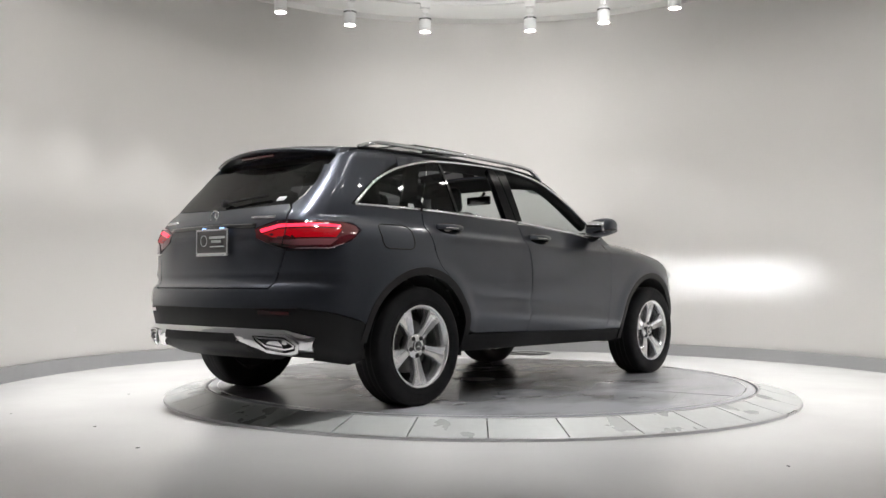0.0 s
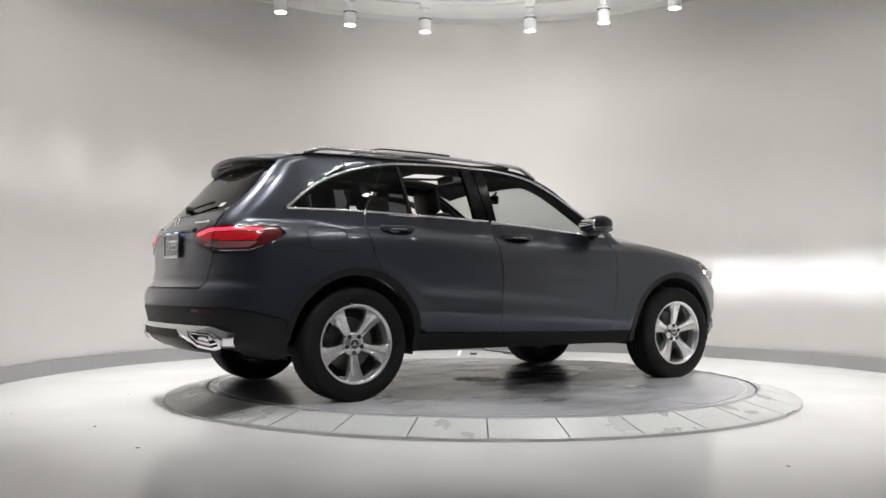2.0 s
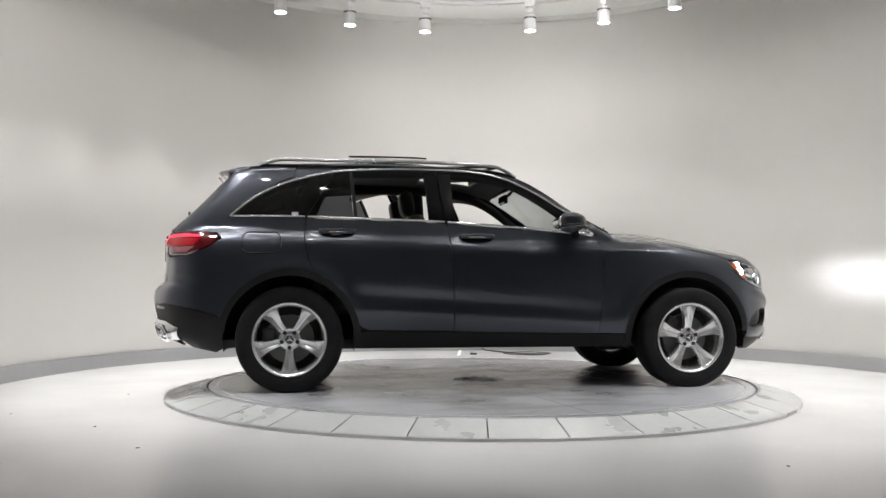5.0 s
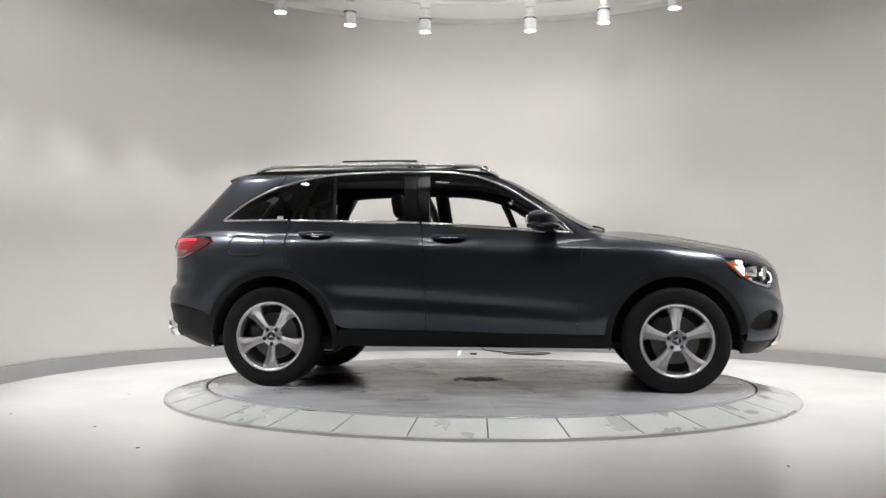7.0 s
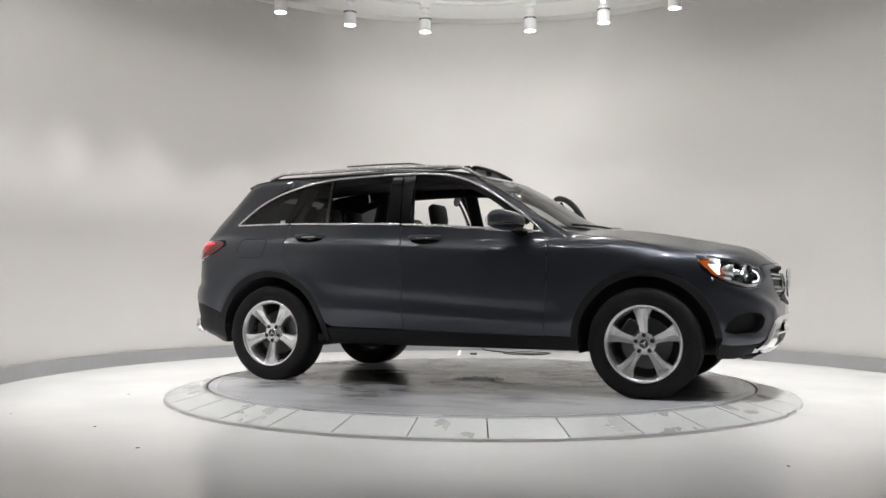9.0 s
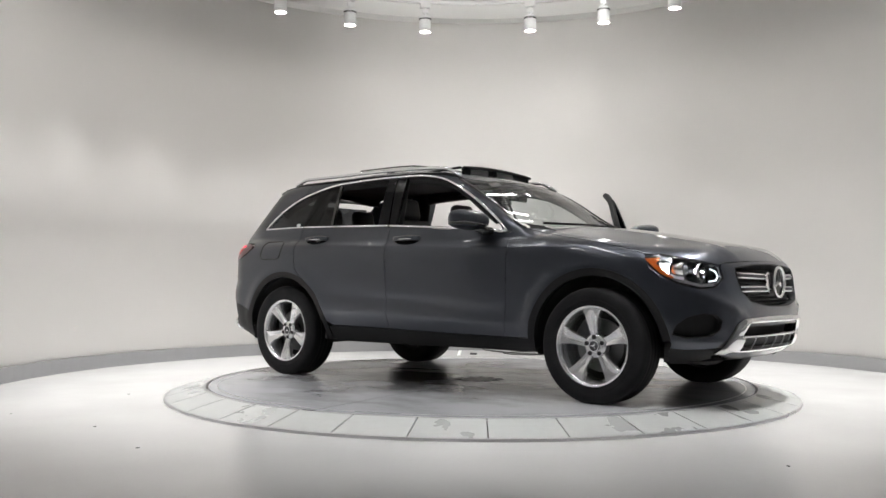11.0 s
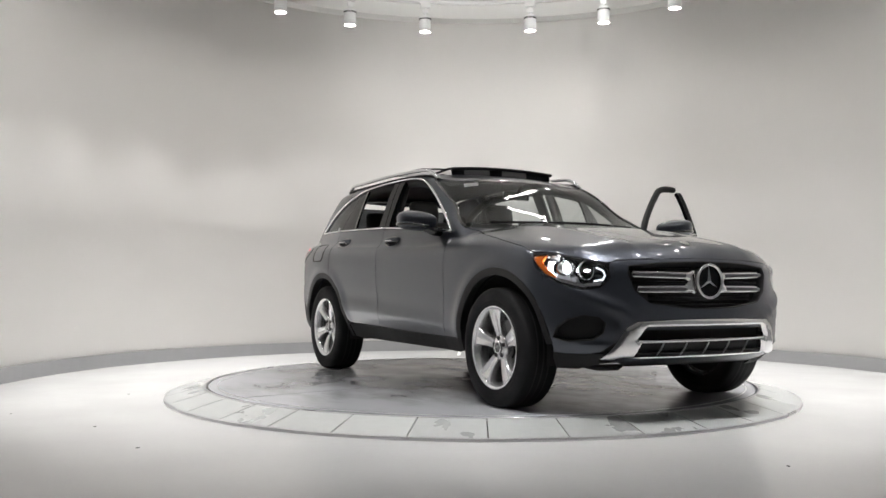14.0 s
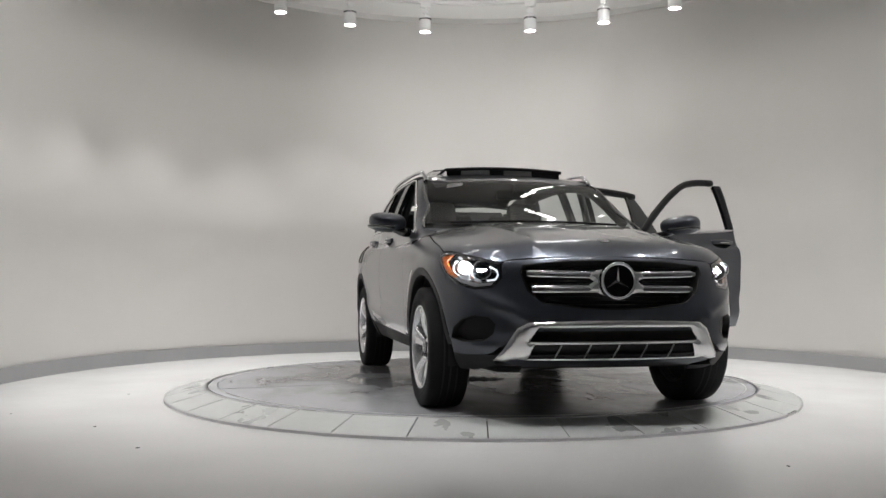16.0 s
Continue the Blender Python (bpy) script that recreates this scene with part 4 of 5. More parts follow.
part("wind_deflector", tube_bm([tuple(p) for p in dp], 0.016, 8, 0.8), M_BLACK, car, "black raised wind deflector", True)
for k in range(8):
    y0 = -0.46 + k * 0.115
    q = on_body("top", [(0.055, y0 + i * 0.115 / 4) for i in range(5)])
    g = bmesh.new()
    lo = [g.verts.new((v[0], v[1], v[2] - 0.006)) for v in q]
    hi = [g.verts.new((v[0] - 0.008, v[1], v[2] + 0.044)) for v in q]
    for a in range(4):
        g.faces.new((lo[a], lo[a + 1], hi[a + 1], hi[a]))
    bmesh.ops.solidify(g, geom=g.faces[:], thickness=0.004)
    part("deflector_mesh", g, M_BASE if k in (1, 2, 4, 5) else M_BLACK, car, "dark mesh of the wind deflector")
for y in (-0.47, 0.47):
    q = on_body("top", [(0.05, y), (-0.30, y)])
    part("deflector_arm", tube_bm([(q[0][0], y, q[0][2] + 0.045), (q[1][0], y, q[1][2] - 0.005)], 0.010, 8), M_BLACK, car, "", True)
pe = [(q[0], q[1]) for q in on_body("right", dense(PILLAR_EDGE, 4))]
screen = [(x, y + 0.004) for x, y in pe[4:]] + [(0.285, -0.5), (0.33, -0.3), (0.345, 0.0), (0.33, 0.3), (0.285, 0.5)] + [(x, -y - 0.004) for x, y in pe[:3:-1]] + [(0.93, 0.55), (1.0, 0.25), (1.01, 0.0), (1.0, -0.25), (0.93, -0.55)]
panel("windscreen", car, M_SCREEN, "top", screen, offset=-0.002, thick=0, inset=0, step=0.06, label="clear laminated windscreen")
for s in (-1, 1):
    strip("screen_trim", car, M_GLOSS, "top", [(x, s * abs(y)) for x, y in pe], 0.011, -0.004, label="black windscreen edge trim")
panel("screen_header", car, M_GLOSS, "top", [(0.285, -0.5), (0.33, -0.3), (0.345, 0.0), (0.33, 0.3), (0.285, 0.5), (0.20, 0.58), (0.24, 0.5), (0.295, 0.3), (0.30, 0), (0.295, -0.3), (0.24, -0.5), (0.20, -0.58)], offset=-0.001, thick=0, inset=0, label="black windscreen header")
panel("cowl", car, M_BLACK, "top", [(0.80, -0.72), (0.93, -0.56), (1.0, -0.25), (1.01, 0.0), (1.0, 0.25), (0.93, 0.56), (0.80, 0.72), (0.90, 0.75), (1.0, 0.6), (1.06, 0.25), (1.07, 0), (1.06, -0.25), (1.0, -0.6), (0.90, -0.75)], offset=-0.012, thick=0.0, label="black cowl below the windscreen")
for y0, y1 in ((-0.62, -0.02), (-0.02, 0.58)):
    q = on_body("top", [(0.99 - 0.10 * (abs(y0 + (y1 - y0) * i / 8) / 0.6) ** 2, y0 + (y1 - y0) * i / 8) for i in range(9)], 0.012)
    part("wiper", tube_bm([tuple(p) for p in q], 0.008, 8), M_BLACK, car, "black wiper blade", True)
he = [(q[0], q[1]) for q in on_body("right", dense(HOOD_EDGE))]
he += [(q[0], q[1]) for q in on_body("fr", dense([(1.85, -0.82, 0.924), (1.96, -0.76, 0.899), (2.05, -0.70, 0.880), (2.13, -0.63, 0.856)], 5))]
he += [(q[0], q[1]) for q in on_body("front", [(-0.56, 0.872), (-0.45, 0.878), (-0.3, 0.882), (-0.15, 0.886), (0, 0.888)])]
back_edge = [(1.07, 0), (1.06, -0.22), (1.03, -0.45), (0.93, -0.66)]
panel("hood", car, M_PAINT, "top", back_edge + he + [(x, -y) for x, y in he[:-1][::-1]] + [(x, -y) for x, y in back_edge[:0:-1]], step=0.05, label="grey ribbed bonnet")
panel("hood_badge", car, M_CHROME, "top", [(2.075 + 0.03 * math.cos(a * 0.5236), 0.03 * math.sin(a * 0.5236)) for a in range(12)], offset=0.002, thick=0.003, inset=0, fine=0.02, label="small round chrome badge")

# nose
GRILLE = [(-0.52, 0.845), (-0.535, 0.80), (-0.50, 0.70), (-0.42, 0.635), (-0.2, 0.605), (0.0, 0.60), (0.2, 0.605), (0.42, 0.635), (0.50, 0.70), (0.535, 0.80), (0.52, 0.845), (0.3, 0.868), (0, 0.875), (-0.3, 0.868)]
INTAKE = [(-0.50, 0.485), (0.50, 0.485), (0.54, 0.43), (0.50, 0.335), (-0.50, 0.335), (-0.54, 0.43)]
fp = [(-0.606, 0.866), (-0.606, 0.60), (-0.606, 0.42), (-0.60, 0.31), (-0.5, 0.29)]
panel("front_bumper", car, M_PAINT, "front", fp + [(-y, z) for y, z in fp[::-1]] + [(0.3, 0.882), (0, 0.888), (-0.3, 0.882)], holes=[GRILLE, INTAKE], inset=0.0, offset=0.0006, fold=lambda q: abs(q[1]) < 0.585, label="grey front bumper")
lp = [(-0.72, 0.352), (-0.62, 0.31), (-0.5, 0.285), (-0.5, 0.25), (-0.62, 0.252), (-0.73, 0.275)]
panel("front_apron", car, M_BLACK, "front", lp[::-1] + [(-y, z) for y, z in lp], offset=-0.004, label="black lower apron")
panel("grille_backing", car, M_GAP, "front", [(y * 1.02, z) for y, z in GRILLE], offset=-0.055, thick=0, inset=-0.045, label="black grille backing")
panel("grille_frame", car, M_GAP, "front", GRILLE, holes=[[tuple(q) for q in shrink(drawn("front", GRILLE), 0.004)]], offset=-0.001, thick=0.075, inset=-0.001, label="black grille frame")
panel("intake_backing", car, M_GAP, "front", INTAKE, offset=-0.07, thick=0, inset=-0.01, label="black lower intake")
for z in (0.79, 0.715):
    for s in (-1, 1):
        y1 = 0.50 if z > 0.75 else 0.475
        for dz, mat, r in ((0.013, M_CHROME, 0.008), (-0.013, M_CHROME, 0.008), (0.0, M_RIMDARK, 0.012)):
            pts = [(s * (0.10 + (y1 - 0.10) * i / 10), z + dz + 0.010 * (i / 10) * (1 if z > 0.75 else -0.2)) for i in range(11)]
            strip("grille_bar", car, mat, "front", pts, r, -0.018, label="chrome grille louvre" if mat is M_CHROME else "dark grille louvre")
for z in (0.845, 0.82, 0.755, 0.68, 0.65, 0.625):
    w = 0.5 if z > 0.7 else 0.40
    strip("grille_slat", car, M_BLACK, "front", [(-w + 2 * w * i / 10, z) for i in range(11)], 0.006, -0.045, label="black fine grille slat")
for s in (-1, 1):
    panel("emblem_cheek", car, M_CHROME, "front", [(s * y, z) for y, z in ((0.080, 0.828), (0.115, 0.815), (0.165, 0.806), (0.165, 0.776), (0.128, 0.757), (0.165, 0.732), (0.165, 0.700), (0.115, 0.694), (0.080, 0.684))],
          offset=-0.016, thick=0.02, inset=0, step=0.014, fine=0.014, bulge=0.012, soft=0.03, label="chrome web between louvres and emblem")
# emblem: a ring with three tapered arms
emblem_x = float(on_body("front", [(0.0, 0.755)])[0][0]) + 0.004
emblem = part("emblem_ring", lathe_bm([(0.088, 0.0), (0.102, 0.004), (0.104, 0.014), (0.098, 0.022), (0.088, 0.018), (0.085, 0.006)], 48, closed=True), M_CHROME, car, "round chrome emblem", True)
emblem.matrix_basis = pose(emblem_x, 0, 0.757, 90, 0, 90)
part("emblem_disc", lathe_bm([(0.0, 0.0), (0.089, 0.0), (0.089, 0.005), (0.0, 0.005)], 40), M_PILLAR, emblem, "gloss black emblem disc")


def star_arm(length, wide, high):
    g = bmesh.new()
    a = [g.verts.new(p) for p in ((-wide, 0, 0), (wide, 0, 0), (0, length, 0), (0, 0.0, high), (0, -wide * 0.55, 0))]
    for f in ((0, 3, 2), (3, 1, 2), (4, 3, 0), (4, 1, 3)):
        g.faces.new([a[i] for i in f])
    bmesh.ops.recalc_face_normals(g, faces=g.faces[:])
    return g


for k in range(3):
    g = star_arm(0.090, 0.012, 0.018)
    bmesh.ops.transform(g, matrix=pose(0, 0, 0.004, 0, 0, 120 * k), verts=g.verts[:])
    part("emblem_arm", g, M_CHROME, emblem)
# chrome guard under the intake
gp = [(-0.662, 0.325), (-0.612, 0.40), (-0.555, 0.50), (-0.50, 0.532), (-0.2, 0.541), (0, 0.542)]
gq = [(-0.60, 0.322), (-0.545, 0.335), (-0.50, 0.330), (0, 0.326)]
lower = [(-0.460, 0.414), (0.460, 0.414), (0.49, 0.337), (-0.49, 0.337)]
mouth = [(-0.44, 0.502), (0.44, 0.502), (0.487, 0.432), (-0.487, 0.432)]
outer = gp[::-1] + gq
guard = panel("bumper_guard", car, M_CHROME, "front", outer + [(-y, z) for y, z in outer[::-1]][1:-1], holes=[mouth, lower], offset=0.004, thick=0.03, inset=0, step=0.014, fine=0.014, bulge=0.016, soft=0.024, label="polished chrome lower guard")
panel("guard_tray", guard, M_BLACK, "front", lower, offset=-0.03, thick=0, inset=-0.012, label="black slotted tray of the guard")
for k in range(5):
    y = -0.33 + 0.165 * k
    strip("guard_rib", guard, M_SATIN, "front", [(y + 0.016, 0.408), (y - 0.014, 0.340)], 0.0045, -0.006, label="slanted satin rib")
strip("guard_edge", guard, M_CHROME, "front", [(-0.485, 0.428), (-0.2, 0.425), (0.2, 0.425), (0.485, 0.428)], 0.006, 0.014, label="bright guard edge")
# headlights
HEAD = [(1.753, -0.884, 0.912), (1.80, -0.88, 0.85), (1.86, -0.87, 0.795), (1.95, -0.82, 0.745), (2.06, -0.74, 0.712), (2.13, -0.665, 0.722), (2.155, -0.625, 0.78), (2.13, -0.63, 0.852), (2.05, -0.70, 0.878), (1.96, -0.76, 0.897), (1.85, -0.82, 0.922)]
for s, view in ((-1, "fr"), (1, "fl")):
    out = mirrored(HEAD, s)
    lamp = panel("headlight", car, M_COVER, view, out, offset=0.001, thick=0, inset=0.002, step=0.03, fine=0.02, label="clear headlight, lit")
    panel("housing", lamp, M_SILVER, view, out, offset=-0.12, thick=0, inset=-0.006, step=0.03, fine=0.02, label="bright chrome housing")
    panel("inner_shade", lamp, M_GLOSS, view, mirrored([(1.99, -0.79, 0.885), (1.985, -0.79, 0.83), (2.03, -0.76, 0.755), (2.10, -0.70, 0.735), (2.14, -0.65, 0.75), (2.145, -0.63, 0.80), (2.11, -0.65, 0.862)], s), offset=-0.112, thick=0.004, inset=0, fine=0.02, label="dark inner lamp shade")
    panel("bezel", lamp, M_GLOSS, view, out, holes=[[tuple(p) for p in shrink(drawn(view, out), 0.012)]], offset=-0.002, thick=0.06, inset=0.0, fine=0.02, label="black bezel")
    panel("side_marker", lamp, M_AMBER, view, mirrored([(1.765, -0.88, 0.902), (1.808, -0.88, 0.85), (1.862, -0.87, 0.803), (1.93, -0.835, 0.763), (1.935, -0.83, 0.782), (1.88, -0.86, 0.825), (1.84, -0.87, 0.872), (1.85, -0.84, 0.908)], s), offset=-0.012, thick=0.01, inset=0, fine=0.02, label="amber side marker")
    # reflector with the lamp's light put in as emission, then the running light brow
    panel("inner_reflector", lamp, M_REFLGLOW, view, mirrored([(1.86, -0.86, 0.90), (1.86, -0.87, 0.82), (1.93, -0.83, 0.775), (1.99, -0.79, 0.765), (1.97, -0.79, 0.83), (1.93, -0.79, 0.895)], s), offset=-0.05, thick=0.01, inset=0, fine=0.02, label="reflector panel with an added glow in place of the lamp's light")
    panel("lower_strip", lamp, M_SILVER, view, mirrored([(1.88, -0.855, 0.79), (1.96, -0.81, 0.748), (2.06, -0.74, 0.722), (2.125, -0.67, 0.732), (2.13, -0.665, 0.75), (2.06, -0.735, 0.742), (1.97, -0.80, 0.768)], s), offset=-0.012, thick=0.01, inset=0, fine=0.02, label="silver lower lamp strip")
    q = on_body(view, mirrored([(2.09, -0.66, 0.84), (2.125, -0.645, 0.82), (2.138, -0.64, 0.79), (2.13, -0.65, 0.765), (2.10, -0.69, 0.758)], s), -0.02)
    part("running_light", tube_bm([tuple(p) for p in q], 0.004, 8), M_DRL, lamp, "glowing running light", True)
    nose_at = [float(on_body("front", [(s * y, 0.815)])[0][0]) for y in (0.71,)]
    for cx, cy, cz, r in ((nose_at[0] - 0.035, 0.71, 0.815, 0.050),):
        g = lathe_bm([(r * 0.72, -0.04), (r, 0.0), (r * 1.06, 0.0), (r * 1.06, -0.02), (r * 0.76, -0.045)], 28, closed=True)
        bmesh.ops.transform(g, matrix=pose(cx, s * cy, cz, 0, 90, 0), verts=g.verts[:])
        part("reflector", g, M_CHROME, lamp, "chrome reflector bowl", True)
    # low-beam bowl: a bright lens at the bottom of a chrome tube
    by, bz, br = 0.785, 0.828, 0.040
    bx = float(on_body("front", [(s * by, bz)])[0][0]) - 0.025
    g = lathe_bm([(br, 0.0), (br, -0.085), (br + 0.003, -0.085), (br + 0.003, 0.0)], 28, closed=True)
    bmesh.ops.transform(g, matrix=pose(bx, s * by, bz, 0, 90, 0), verts=g.verts[:])
    part("beam_bowl", g, M_CHROME, lamp, "chrome low-beam bowl", True)
    g = lathe_bm([(0.0, -0.078), (br - 0.001, -0.083), (0.0, -0.084)], 28)
    bmesh.ops.transform(g, matrix=pose(bx, s * by, bz, 0, 90, 0), verts=g.verts[:])
    part("beam_lens", g, M_LOWBEAM, lamp, "glowing low-beam lens", True)
    # beam projector: a lit plate deep in a dark slit
    cx, cy, cz = nose_at[0] - 0.03, s * 0.71, 0.815
    part("beam_source", box_bm(cx - 0.092, cx - 0.090, cy - 0.024, cy + 0.024, cz - 0.006, cz + 0.006), M_BEAM, lamp, "glowing beam source")
    for name, dims in (("slit_top", (cy - 0.03, cy + 0.03, cz + 0.007, cz + 0.012)), ("slit_bottom", (cy - 0.03, cy + 0.03, cz - 0.012, cz - 0.007)),
                       ("slit_side", (cy - 0.032, cy - 0.0245, cz - 0.012, cz + 0.012)), ("slit_side", (cy + 0.0245, cy + 0.032, cz - 0.012, cz + 0.012))):
        part(name, box_bm(cx - 0.10, cx + 0.0, *dims), M_GAP, lamp)
    part("slit_back", box_bm(cx - 0.10, cx - 0.094, cy - 0.03, cy + 0.03, cz - 0.012, cz + 0.012), M_GAP, lamp)

# tail
TAIL = [(-2.34, -0.455, 1.05), (-2.28, -0.57, 1.09), (-2.14, -0.755, 1.096), (-2.0, -0.83, 1.089), (-1.935, -0.855, 1.072), (-1.917, -0.865, 1.046), (-1.955, -0.875, 1.008), (-2.04, -0.88, 0.968), (-2.13, -0.86, 0.935), (-2.26, -0.70, 0.935), (-2.32, -0.545, 0.965), (-2.34, -0.47, 1.0)]
tg = [(-0.57, 0.715), (-0.60, 0.80), (-0.635, 0.93), (-0.53, 0.965), (-0.44, 1.0), (-0.435, 1.06), (-0.56, 1.10), (-0.62, 1.10), (-0.60, 1.17), (-0.56, 1.20)]
panel("tailgate", car, M_PAINT, "rear", tg + [(0, 1.185)] + [(-y, z) for y, z in tg[::-1]], step=0.025, label="grey tailgate")
rg = [(-0.57, 1.205), (-0.605, 1.26), (-0.60, 1.36), (-0.565, 1.455), (-0.55, 1.475)]
panel("rear_window", car, M_PRIVACY, "rear", rg + [(-y, z) for y, z in rg[::-1]] + [(0, 1.19)], offset=-0.004, thick=0, label="dark tinted rear window")
for s in (-1, 1):
    q = [(s * -y, z) for y, z in [(-0.575, 1.20), (-0.61, 1.26), (-0.605, 1.36), (-0.57, 1.46), (-0.63, 1.46), (-0.675, 1.36), (-0.70, 1.25), (-0.72, 1.16), (-0.72, 1.10), (-0.625, 1.103), (-0.605, 1.17)]]
    panel("rear_pillar", car, M_PAINT, "rear", q, offset=-0.004, label="grey rear pillar")
# spoiler over the rear window
g = bmesh.new()
rows = []
for i in range(25):
    y = -0.58 + 1.16 * i / 24
    e = abs(y) / 0.58
    x0, x1 = -1.72 - 0.02 * (1 - e * e), -1.995 + 0.12 * e ** 2.2
    zt = float(on_body("top", [(x0, y)])[0][2])
    z1 = 1.584 - 0.045 * e ** 2
    rows.append([g.verts.new(p) for p in ((x0, y, zt + 0.002), ((x0 + x1) / 2, y, (zt + z1) / 2 + 0.010), (x1 + 0.01, y, z1 + 0.002), (x1, y, z1 - 0.008), (x1 + 0.012, y, z1 - 0.022), (x1 + 0.10, y, z1 - 0.055), (x0 - 0.08, y, zt - 0.07))])
for a, b in zip(rows, rows[1:]):
    for k in range(6):
        g.faces.new((a[k], a[k + 1], b[k + 1], b[k]))
g.faces.new(rows[0])
g.faces.new(rows[-1])
bmesh.ops.recalc_face_normals(g, faces=g.faces[:])
part("spoiler", g, M_PAINT, car, "grey roof spoiler", True)
part("brake_light", box_bm(-1.985, -1.975, -0.16, 0.16, 1.532, 1.545), M_RED, car, "red high brake light strip")
q = on_body("rear", [(0.0, 1.215), (-0.10, 1.225), (-0.25, 1.24), (-0.36, 1.245)], 0.018)
part("rear_wiper", tube_bm([tuple(p) for p in q], 0.008, 8), M_BLACK, car, "black rear wiper", True)
part("wiper_pivot", tube_bm([tuple(q[0] + np.array((0.02, 0, 0))), tuple(q[0] + np.array((-0.02, 0, 0)))], 0.025, 12), M_BLACK, car, "", True)

rb = [(-0.60, 0.60), (-0.835, 0.605), (-0.835, 0.70), (-0.815, 0.78), (-0.775, 0.92), (-0.64, 0.925), (-0.605, 0.80), (-0.575, 0.708)]
panel("rear_bumper", car, M_PAINT, "rear", rb[::-1] + [(-0.60, 0.60)][:0] + [(-y, z) for y, z in rb], inset=0.001, offset=0.0005, fold=lambda q: abs(q[1]) < 0.66, step=0.025, label="grey rear bumper")
panel("rear_bumper_black", car, M_BLACK, "rear", [(-0.75, 0.60), (0.75, 0.60), (0.76, 0.49), (0.70, 0.36), (0.5, 0.30), (-0.5, 0.30), (-0.70, 0.36), (-0.76, 0.49)], offset=-0.002, inset=0.0, fold=lambda q: abs(q[1]) < 0.6, label="black lower rear bumper")
for s in (-1, 1):
    panel("reflector", car, M_RED, "rear", mirrored([(-0.52, 0.590), (-0.70, 0.583), (-0.70, 0.563), (-0.52, 0.568)], s), offset=0.003, thick=0.004, inset=0, label="red bumper reflector")
panel("rear_guard", car, M_CHROME, "rear", [(-0.80, 0.44), (-0.66, 0.482), (-0.4, 0.487), (0, 0.49), (0.4, 0.487), (0.66, 0.482), (0.80, 0.44), (0.77, 0.36), (0.55, 0.345), (0.36, 0.415), (0, 0.42), (-0.36, 0.415), (-0.55, 0.345), (-0.77, 0.36)], offset=0.004, thick=0.03, inset=0, step=0.018, fine=0.018, bulge=0.016, soft=0.03, label="polished chrome rear guard")
panel("rear_guard_insert", car, M_BLACK, "rear", [(-0.34, 0.458), (0.34, 0.458), (0.36, 0.412), (-0.36, 0.412)], offset=0.024, thick=0.01, inset=0, label="black guard insert")
panel("rear_skid", car, M_BLACK, "rear", [(-0.42, 0.405), (0.42, 0.405), (0.38, 0.335), (-0.38, 0.335)], offset=0.004, thick=0.02, inset=0, label="black rear valance")
for s in (-1, 1):
    outl = mirrored([(-0.47, 0.455), (-0.52, 0.462), (-0.67, 0.455), (-0.735, 0.41), (-0.72, 0.375), (-0.66, 0.362), (-0.55, 0.375), (-0.49, 0.41)], s)
    rim = panel("exhaust_trim", car, M_CHROME, "rear", outl, holes=[[tuple(p) for p in shrink(np.array(outl), 0.014)]], offset=0.036, thick=0.034, inset=0, fine=0.015, label="chrome exhaust surround")
    panel("exhaust_mouth", rim, M_GAP, "rear", outl, offset=0.0245, thick=0, inset=0.004, label="dark exhaust mouth")
    panel("exhaust_lip", rim, M_CHROME, "rear", [tuple(p) for p in shrink(np.array(outl), 0.022)], holes=[[tuple(p) for p in shrink(np.array(outl), 0.029)]], offset=0.030, thick=0.01, inset=0, fine=0.015)
# tail lights
for s, view in ((-1, "rr"), (1, "rl")):
    out = mirrored(TAIL, s)
    lamp = panel("tail_light", car, M_RED, view, out, offset=0.004, thick=0.02, inset=0.002, step=0.03, fine=0.02, label="red tail light, lit")
    core = lambda pts: mirrored(pts, s)
    panel("glow_band", lamp, M_REDGLOW, view, core([(-2.33, -0.49, 1.045), (-2.27, -0.585, 1.074), (-2.14, -0.757, 1.078), (-2.02, -0.815, 1.070), (-2.03, -0.83, 1.058), (-2.15, -0.77, 1.062), (-2.28, -0.60, 1.055), (-2.325, -0.50, 1.028)]), offset=0.0055, thick=0.003, inset=0, step=0.03, fine=0.02, label="glowing red light band")
    panel("glow_field", lamp, M_REDSOFT, view, core([(-2.325, -0.51, 1.02), (-2.28, -0.60, 1.045), (-2.15, -0.77, 1.05), (-2.02, -0.83, 1.045), (-2.08, -0.85, 1.0), (-2.20, -0.77, 0.998), (-2.30, -0.58, 1.0)]), offset=0.0055, thick=0.003, inset=0, step=0.03, fine=0.02, label="softly glowing red lens")
    panel("clear_band", lamp, M_CLEARRED, view, core([(-2.305, -0.56, 0.992), (-2.20, -0.775, 0.990), (-2.07, -0.855, 0.992), (-2.13, -0.86, 0.955), (-2.25, -0.71, 0.953), (-2.31, -0.56, 0.972)]), offset=0.0055, thick=0.003, inset=0, step=0.03, fine=0.02, label="pale reversing lens")
    strip("lamp_split", lamp, M_GAP, view, core([(-2.245, -0.625, 1.090), (-2.275, -0.645, 1.02), (-2.29, -0.635, 0.945)]), 0.0035, 0.006, label="dark joint at the tailgate edge")
    strip("lamp_edge", lamp, M_CHROME, view, core([(-2.05, -0.88, 0.966), (-2.13, -0.86, 0.938), (-2.25, -0.70, 0.937)]), 0.0025, 0.006, label="bright lower lamp edge")
